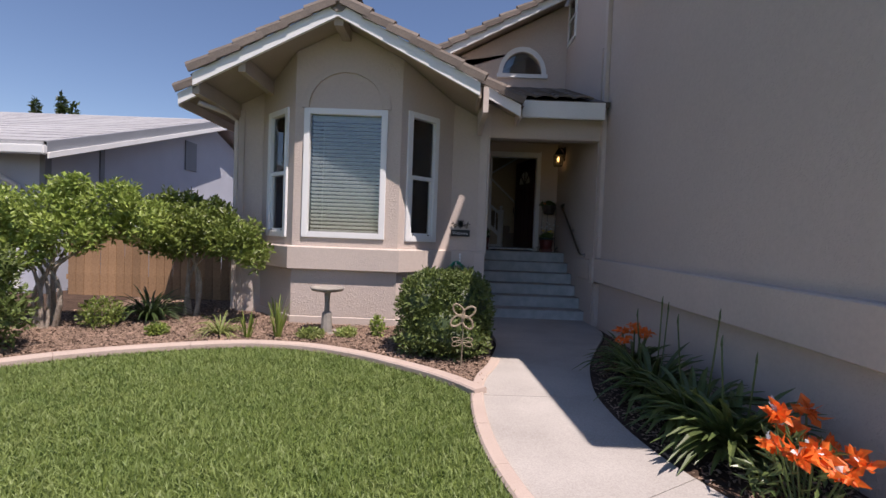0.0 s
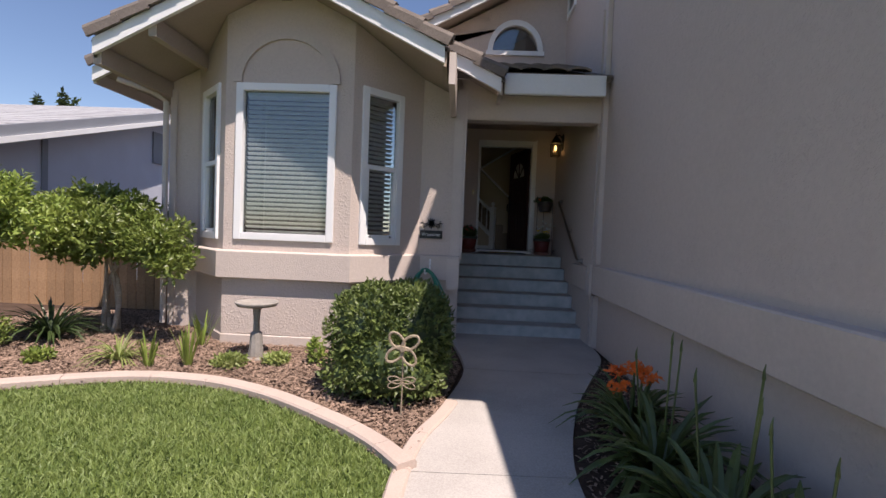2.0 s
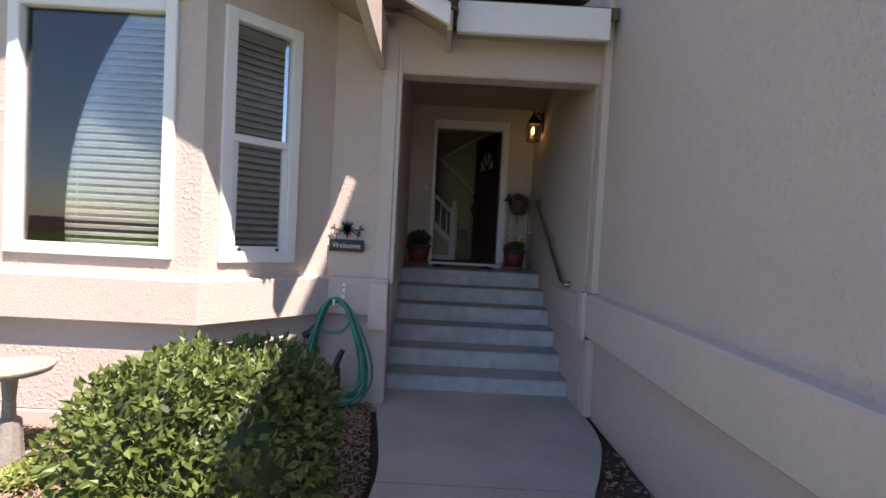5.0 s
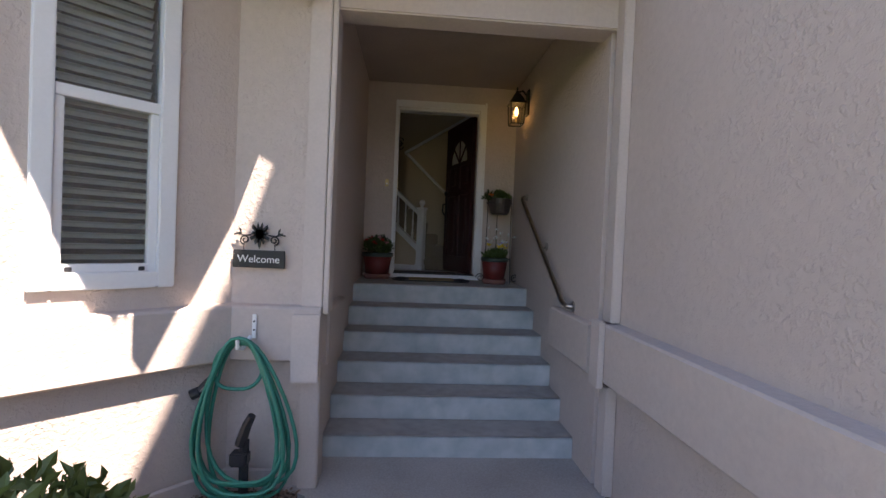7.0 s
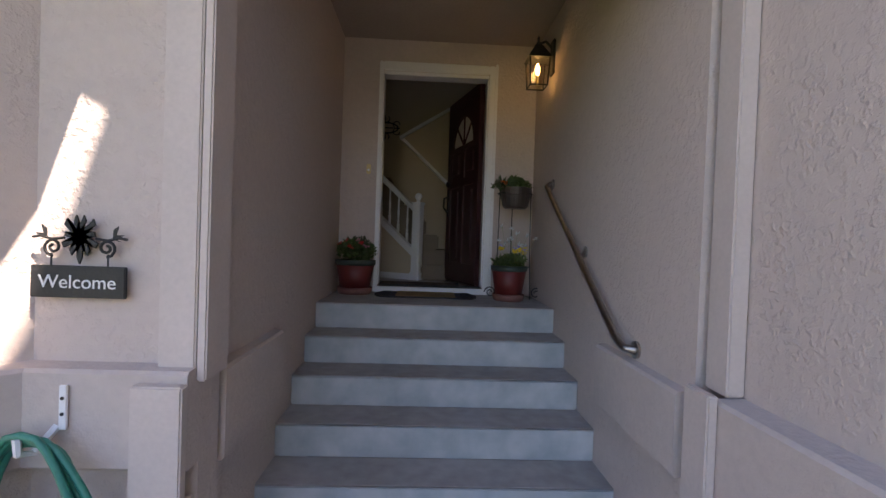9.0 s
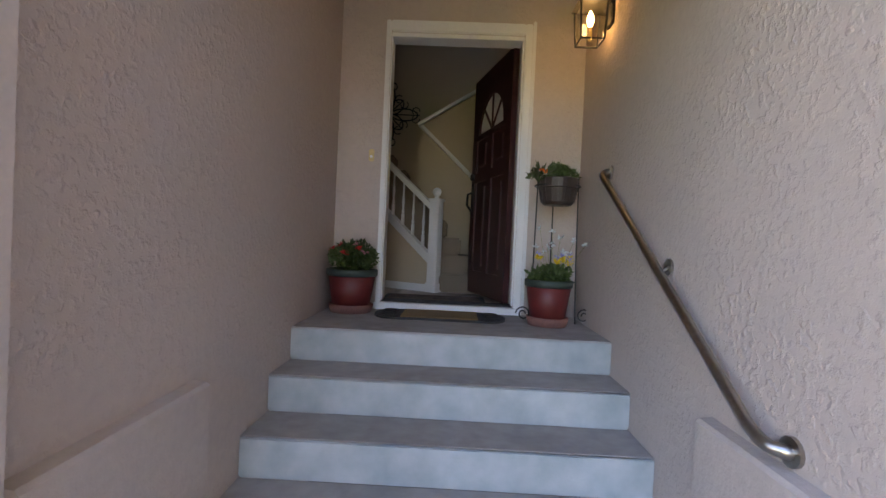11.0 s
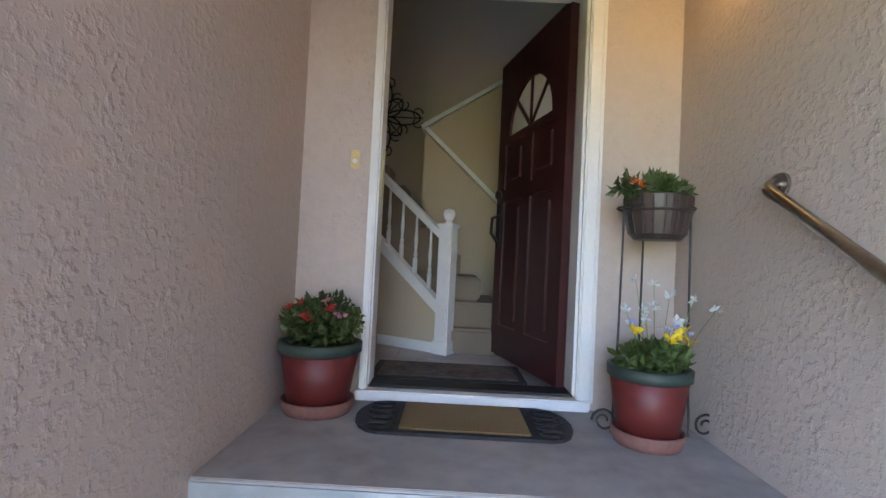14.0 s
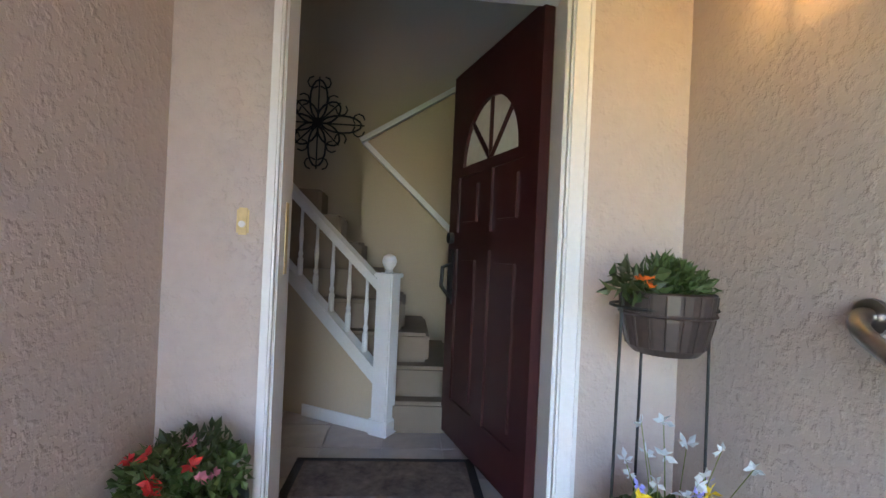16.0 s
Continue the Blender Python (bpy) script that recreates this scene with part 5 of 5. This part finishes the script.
for k in range(4):
    part("petal", tube(bmesh.new(), petal_loop(0, 0.53, radians(38 + 90 * k), 0.15, 0.045, -0.01), 0.011, 6, closed=True), RUST, fo)
part("boss", tube(bmesh.new(), [(0, -0.04, 0.53), (0, 0.0, 0.53)], 0.022, 10), RUST, fo)
for a in (15, 165, 200, -20):
    part("leaf_loop", tube(bmesh.new(), petal_loop(0, 0.27, radians(a), 0.11, 0.026, 0.0), 0.005, 5, closed=True), RUST, fo)

bt = thing("bird_bath", -1.53, 6.43, 0.02, "grey concrete bird bath on a tapered pedestal", "bird bath")
bm = bmesh.new()
lathe(bm, [(0.20, 0.565), (0.222, 0.60), (0.217, 0.608), (0.205, 0.597), (0.12, 0.58), (0.02, 0.575)], 32)
lathe(bm, [(0.045, 0.535), (0.14, 0.552), (0.20, 0.565)], 32)
part("basin", bm, STONE, bt, smooth=True)
bm = bmesh.new()
lathe(bm, [(0.08, -0.03), (0.08, 0.02), (0.062, 0.27), (0.058, 0.275), (0.036, 0.29), (0.032, 0.40), (0.042, 0.53), (0.055, 0.545)], 10)
part("pedestal", bm, STONE, bt)
bm = bmesh.new()
for k in range(7):
    a = k * 0.9
    bmesh.ops.create_icosphere(bm, subdivisions=1, radius=0.05, matrix=Matrix.Translation((0.13 * math.cos(a), 0.13 * math.sin(a), 0.01)) @ Matrix.Diagonal((1.3, 1, 0.5, 1)))
part("footing", bm, STONE, bt)


def strap_clump(name, x, y, z, n, L, w, material, label, seed, droop=1.0, lean=0.55, category="plant"):
    """Arching strap leaves from one root."""
    ob = thing(name, x, y, z, label, category)
    rng = random.Random(seed)
    for g in range(3):
        bm = bmesh.new()
        for k in range(n // 3):
            a = rng.uniform(0, math.tau)
            r0 = rng.uniform(0, 0.05)
            l, ln = L * rng.uniform(0.6, 1.1), lean * rng.uniform(0.3, 1.35)
            c, s = math.cos(a), math.sin(a)
            prev = None
            for j in range(7):
                t = j / 6
                hor = r0 + l * (math.sin(ln) * t + 0.38 * droop * t * t)
                ver = l * (math.cos(ln) * t - 0.55 * droop * t * t * t * ln / 0.55)
                ww = w * (0.5 + 1.4 * t - 1.55 * t * t) if j < 6 else w * 0.08
                ver = max(ver, 0.012)
                row = [bm.verts.new((c * hor - s * ww * o, s * hor + c * ww * o, ver + (0 if o else -ww * 0.3))) for o in (-0.5, 0, 0.5)]
                if prev:
                    bm.faces.new((prev[0], prev[1], row[1], row[0])), bm.faces.new((prev[1], prev[2], row[2], row[1]))
                prev = row
        part("leaves", bm, material, ob)
    return ob


c1 = strap_clump("agapanthus_plant", 1.86, 3.72, 0.01, 130, 0.60, 0.062, STRAP, "large clump of arching strap leaves by the wall", 71)
c2 = strap_clump("agapanthus_plant", 1.84, 4.35, 0.01, 110, 0.58, 0.056, STRAP, "large clump of arching strap leaves by the wall", 72)
c3 = strap_clump("clivia_plant", 1.93, 4.98, 0.01, 90, 0.55, 0.045, STRAP, "strap-leaved clivia with orange flower heads", 73)
c4 = strap_clump("agapanthus_plant", 1.88, 3.28, 0.01, 140, 0.58, 0.058, STRAP, "clump of arching strap leaves by the wall", 74)
fl = []
rr = random.Random(5)
for hx, hy, hz in ((-0.06, -0.12, 0.52), (-0.14, -0.02, 0.47), (0.02, -0.2, 0.48), (-0.18, -0.18, 0.41), (0.06, 0.02, 0.47)):
    part("flower_stalk", tube(bmesh.new(), [(hx * 0.2, hy * 0.2, 0), (hx, hy, hz)], 0.008, 5), STRAP, c3)
    fl += [(hx + rr.uniform(-0.045, 0.045), hy + rr.uniform(-0.045, 0.045), hz + rr.uniform(-0.02, 0.04)) for _ in range(9)]
flowers("flower_head", fl, 0.05, 5, ORANGE, c3, 75, tilt=0.9)
for ob, spots in ((c1, ((-0.1, 0.1, 0.78), (0.12, -0.05, 0.85), (0.02, -0.2, 0.75))), (c2, ((-0.12, 0.1, 0.72), (0.1, 0.0, 0.8), (0.0, -0.1, 0.86))), (c4, ((-0.05, 0.1, 0.72), (0.06, -0.08, 0.66)))):
    for i, (x, y, z) in enumerate(spots):
        part("bud_stalk", tube(bmesh.new(), [(x * 0.4, y * 0.4, 0), (x * 0.8, y * 0.8, z * 0.6), (x, y, z)], 0.006, 5), STRAP, ob)
        part("bud", tube(bmesh.new(), [(x, y, z - 0.01), (x, y, z + 0.03), (x + 0.005, y, z + 0.06)], 0.009, 6, taper=0.2), STRAP, ob)
ly = thing("lily_plant", 1.90, 2.72, 0.01, "orange lilies in full bloom at the path edge", "flowers")
rr = random.Random(9)
heads, white = [], []
for hx, hy, hz in ((-0.2, 0.0, 0.36), (-0.05, -0.1, 0.36), (0.1, 0.0, 0.33), (0.05, -0.15, 0.28), (-0.1, 0.12, 0.48), (0.16, -0.12, 0.35), (-0.16, -0.14, 0.36), (0.0, 0.16, 0.38), (0.14, 0.2, 0.46)):
    part("stem", tube(bmesh.new(), [(hx * 0.3, hy * 0.3, 0), (hx, hy, hz)], 0.006, 5), STRAP, ly)
    heads += [(hx + rr.uniform(-0.03, 0.03), hy + rr.uniform(-0.03, 0.03), hz + rr.uniform(-0.02, 0.02)) for _ in range(3)]
    white += [(hx, hy, hz + 0.015)]
flowers("bloom", heads, 0.085, 6, ORANGE, ly, 81, tilt=0.7)
flowers("pale_petal", white, 0.07, 3, PALE, ly, 82, tilt=0.4)
crown("leaves", [(-0.05, 0, 0.2, 0.24, 0.2, 0.2)], 260, 0.09, 0.02, STRAP, ly, 83)
# bed plants
DAY = leafmat("daylily_leaf", (0.20, 0.27, 0.06), (0.35, 0.38, 0.14), 0.45, 0.3, 0.35)
strap_clump("daylily_plant", -2.75, 6.05, 0.03, 75, 0.36, 0.018, DAY, "yellow-green daylily clump in the bark bed", 91, lean=0.7)
strap_clump("iris_plant", -2.02, 6.0, 0.03, 24, 0.42, 0.024, SHRUB, "upright green iris leaves in the bark bed", 92, droop=0.1, lean=0.22)
strap_clump("iris_plant", -2.35, 5.9, 0.03, 18, 0.34, 0.022, SHRUB, "upright green iris leaves in the bark bed", 93, droop=0.1, lean=0.25)
strap_clump("iris_plant", -2.3, 6.75, 0.03, 18, 0.42, 0.024, SHRUB, "upright green iris leaves by the house wall", 94, droop=0.15, lean=0.28)
strap_clump("fern_plant", -4.05, 6.7, 0.03, 90, 0.6, 0.035, DARKLEAF, "dark arching strap-leaved plant by the fence", 95, lean=0.6)
for k, (x, y, r, h) in enumerate(((-1.62, 6.05, 0.17, 0.10), (-1.22, 6.22, 0.13, 0.10), (-0.83, 6.3, 0.09, 0.26), (-4.35, 6.2, 0.26, 0.36), (-3.45, 5.9, 0.12, 0.12))):
    sb = thing("small_shrub", x, y, 0.03, "small leafy green bedding plant", "plant")
    crown("leaves", [(0, 0, h * 0.5, r, r, h * 0.55)], int(500 * r / 0.15), 0.05, 0.026, DAY if k in (0, 1) else SHRUB, sb, 100 + k, up=0.6, shell=0.3)
    part("stem", tube(bmesh.new(), [(0, 0, -0.02), (0.01, 0, h * 0.6)], 0.006, 5), BARK, sb)


def small_tree(name, x, y, label, stems, blobs, n, seed, material=SHRUB, size=0.088):
    ob = thing(name, x, y, 0.02, label, "tree")
    rng = random.Random(seed)
    for k in range(stems):
        bl = blobs[k % len(blobs)]
        a = rng.uniform(0, math.tau)
        b0 = (0.1 * math.cos(a) * (stems > 1), 0.1 * math.sin(a) * (stems > 1), -0.05)
        m1 = (b0[0] + rng.uniform(-0.07, 0.07), b0[1] + rng.uniform(-0.07, 0.07), bl[2] * 0.45)
        e = (bl[0] * 0.8, bl[1] * 0.8, bl[2])
        part("trunk", tube(bmesh.new(), [tuple(v) for v in spline([b0, m1, e], 5)], rng.uniform(0.024, 0.04), 7, taper=0.35), PALEBARK, ob)
        for j in range(3):
            q = Vector(m1).lerp(Vector(e), 0.4 + 0.2 * j)
            part("limb", tube(bmesh.new(), [q, q + Vector((rng.uniform(-0.25, 0.25), rng.uniform(-0.25, 0.25), rng.uniform(0.1, 0.3)))], 0.012, 5, taper=0.3), PALEBARK, ob)
    for bx, by, bz, ra, rb_, rc in list(blobs):
        for j in range(4):
            u, v = rng.uniform(0, math.tau), rng.uniform(-0.6, 1.0)
            h = math.sqrt(max(0.0, 1 - v * v))
            s = rng.uniform(0.07, 0.15)
            blobs.append((bx + 1.05 * ra * h * math.cos(u), by + 1.05 * rb_ * h * math.sin(u), bz + 1.1 * rc * v, s, s, s * 1.1))
    crown("crown", blobs, n, size, size * 0.42, material, ob, seed, up=0.2, spread=1.0, shell=0.35)
    return ob


small_tree("citrus_tree", -4.95, 6.1, "small multi-stemmed tree with fresh green leaves", 7,
           [(-0.6, 0.1, 1.25, 0.45, 0.4, 0.3), (0.05, 0, 1.45, 0.5, 0.45, 0.34), (0.55, 0.15, 1.5, 0.42, 0.4, 0.32), (-0.25, -0.1, 0.95, 0.4, 0.3, 0.22), (0.35, -0.1, 1.2, 0.4, 0.35, 0.25), (-1.0, 0.3, 1.35, 0.4, 0.4, 0.25), (0.95, 0.3, 1.35, 0.4, 0.4, 0.28), (0.2, 0.1, 1.72, 0.25, 0.25, 0.14), (-0.75, 0.0, 1.55, 0.28, 0.25, 0.16), (-0.6, -0.2, 0.75, 0.3, 0.25, 0.2), (0.7, 0.1, 1.72, 0.2, 0.2, 0.12)], 11000, 111)
small_tree("citrus_tree", -3.75, 7.2, "small multi-stemmed tree with fresh green leaves", 4,
           [(0.0, -0.1, 1.4, 0.5, 0.45, 0.3), (0.5, -0.2, 1.25, 0.45, 0.42, 0.27), (-0.45, -0.1, 1.45, 0.42, 0.4, 0.32), (0.15, -0.3, 1.12, 0.5, 0.35, 0.2), (0.85, -0.4, 1.12, 0.36, 0.34, 0.2), (-0.1, 0.0, 1.68, 0.24, 0.24, 0.13), (0.45, -0.1, 1.5, 0.22, 0.22, 0.14), (1.1, -0.5, 0.98, 0.2, 0.2, 0.12), (-0.35, -0.3, 1.05, 0.25, 0.22, 0.15)], 9500, 112)
small_tree("laurel_bush", -3.55, 8.3, "dark leafy bush beside the house corner", 3, [(0, 0, 1.3, 0.35, 0.3, 0.28), (0.2, -0.2, 1.45, 0.25, 0.25, 0.15)], 900, 113, DARKLEAF, 0.085)
small_tree("green_bush", -4.85, 4.85, "dense low rounded green bush", 5, [(0, 0, 0.55, 0.55, 0.55, 0.5), (0.35, 0.0, 0.4, 0.35, 0.4, 0.36), (-0.4, 0.1, 0.7, 0.5, 0.5, 0.45)], 6000, 114, HEDGE, 0.08)

# fence
fe = thing("wooden_fence", -3.4, 8.75, 0, "weathered cedar board fence between the houses", "fence")
me = []
for v in range(3):
    bm = boxes((-0.07, 0.07, 0, 0.02, -0.05, 1.28 + 0.01 * v), bevel=0.003)
    m_ = bpy.data.meshes.new("board")
    bm.to_mesh(m_)
    bm.free()
    m_.materials.append(FENCE)
    me.append(m_)
for k in range(24):
    b = new("board", me[k % 3])
    b.parent = fe
    b.matrix_basis = pose(-0.02 - k * 0.148, (k % 2) * 0.004, 0, 0, 0.3 * math.sin(k * 2.1), 0)
for z in (0.3, 1.0):
    part("rail", boxes((-3.55, 0.05, 0.03, 0.07, z, z + 0.09)), FENCE, fe)

# ---- neighbour's house ----
nb = thing("neighbour_house", -7.3, 8.7, 0, "low blue-grey house with a pale shingle roof", "house")
y0, y1, z0, z1 = -0.45, 5.9, 2.62, 4.55
bm = bmesh.new()
prism(bm, [(0, -0.1), (12, -0.1), (12, 2.55), (6, 4.35), (0, 2.65)], "x", -0.2, 0)
part("gable_wall", bm, NWALL, nb)
part("front_wall", boxes((-14, -0.2, 0, 0.2, -0.1, 2.7)), NWALL, nb)
bm = bmesh.new()
prism(bm, [(y0, z0), (y1, z1), (y1, z1 + 0.08), (y0, z0 + 0.08)], "x", -14, 0.42)
prism(bm, [(y1, z1), (12.3, z0), (12.3, z0 + 0.08), (y1, z1 + 0.08)], "x", -14, 0.42)
rf = part("roof", bm, SHINGLE, nb)
for k in range(14):
    f0 = k / 14
    yy, zz = y0 + (y1 - y0) * f0, z0 + 0.08 + (z1 - z0) * f0
    bm = bmesh.new()
    for j in range(48):
        xx = -14 + j * 0.3 + (k % 2) * 0.15
        if xx < 0.15:
            prism(bm, [(yy, zz), (yy + 0.5, zz + 0.5 * (z1 - z0) / (y1 - y0)), (yy + 0.5, zz + 0.5 * (z1 - z0) / (y1 - y0) + 0.008), (yy, zz + 0.022)], "x", xx, xx + 0.292)
    part("shingle_course", bm, SHINGLE, nb)
bm = bmesh.new()
prism(bm, [(y0, z0 - 0.16), (y1, z1 - 0.16), (y1, z1 + 0.09), (y0, z0 + 0.09)], "x", 0.37, 0.432)
part("rake_board", bm, NTRIM, nb, "slate-grey rake board")
bm = bmesh.new()
prism(bm, [(y0, z0 - 0.20), (y1, z1 - 0.20), (y1, z1 - 0.10), (y0, z0 - 0.10)], "x", 0.436, 0.47)
part("rake_trim", bm, WHITE, nb, "white rake trim")
part("gutter", boxes((-14, 0.45, y0 - 0.1, y0, z0 - 0.14, z0 + 0.02), bevel=0.02), WHITE, nb)
part("downspout", tube(bmesh.new(), [(-0.9, y0 - 0.05, z0 - 0.1), (-0.9, y0, z0 - 0.28), (-0.45, -0.06, z0 - 0.65), (-0.45, -0.06, 0)], 0.05, 8), WHITE, nb)
part("corner_board", boxes((-0.08, 0.02, -0.02, 0.12, 0, 2.6)), NTRIM, nb)
part("corner_board", boxes((0.002, 0.03, 1.3, 1.42, 0, 2.9)), NTRIM, nb)
vt = part("vent", boxes((0.002, 0.04, 4.4, 4.95, 2.9, 3.7), bevel=0.006), NTRIM, nb)
for x, y, h in ((-32.1, 36, 10.3), (-30.1, 36, 10.8), (-29.1, 36, 10.1)):
    tr = thing("pine_tree", x, y, 0, "distant dark conifer above the roofs", "tree", group="distant conifers")
    part("trunk", tube(bmesh.new(), [(0, 0, -0.1), (0, 0, h * 0.95)], 0.2, 6, taper=0.2), BARK, tr)
    crown("crown", [(0, 0, h * f, 0.8 * (1.12 - f), 0.8 * (1.12 - f), h * 0.09) for f in (0.5, 0.62, 0.74, 0.85, 0.94)], 1300, 0.4, 0.2, DARKLEAF, tr, int(h * 10))

# ---- ground behind the walk ----
# unseen pale concrete, added to bounce sunlight towards the porch; plain street beyond
tagged(part("driveway", boxes((3.0, 9, -14, 2.2, -0.05, 0.012)), CONC), "unseen pale concrete driveway added to bounce light", "driveway", kind="structure")
tagged(part("pavement", boxes((-40, 40, -16, -14, -0.05, 0.02)), CONC), "unseen pale concrete pavement added to bounce light", "pavement", kind="structure")
ASPH = mat("asphalt", (0.09, 0.09, 0.09), 0.95, var=0.15, scale=2, bump=0.4)
tagged(part("road", boxes((-60, 60, -26, -16.2, -0.1, -0.012)), ASPH), "grey asphalt street", "road", kind="structure")
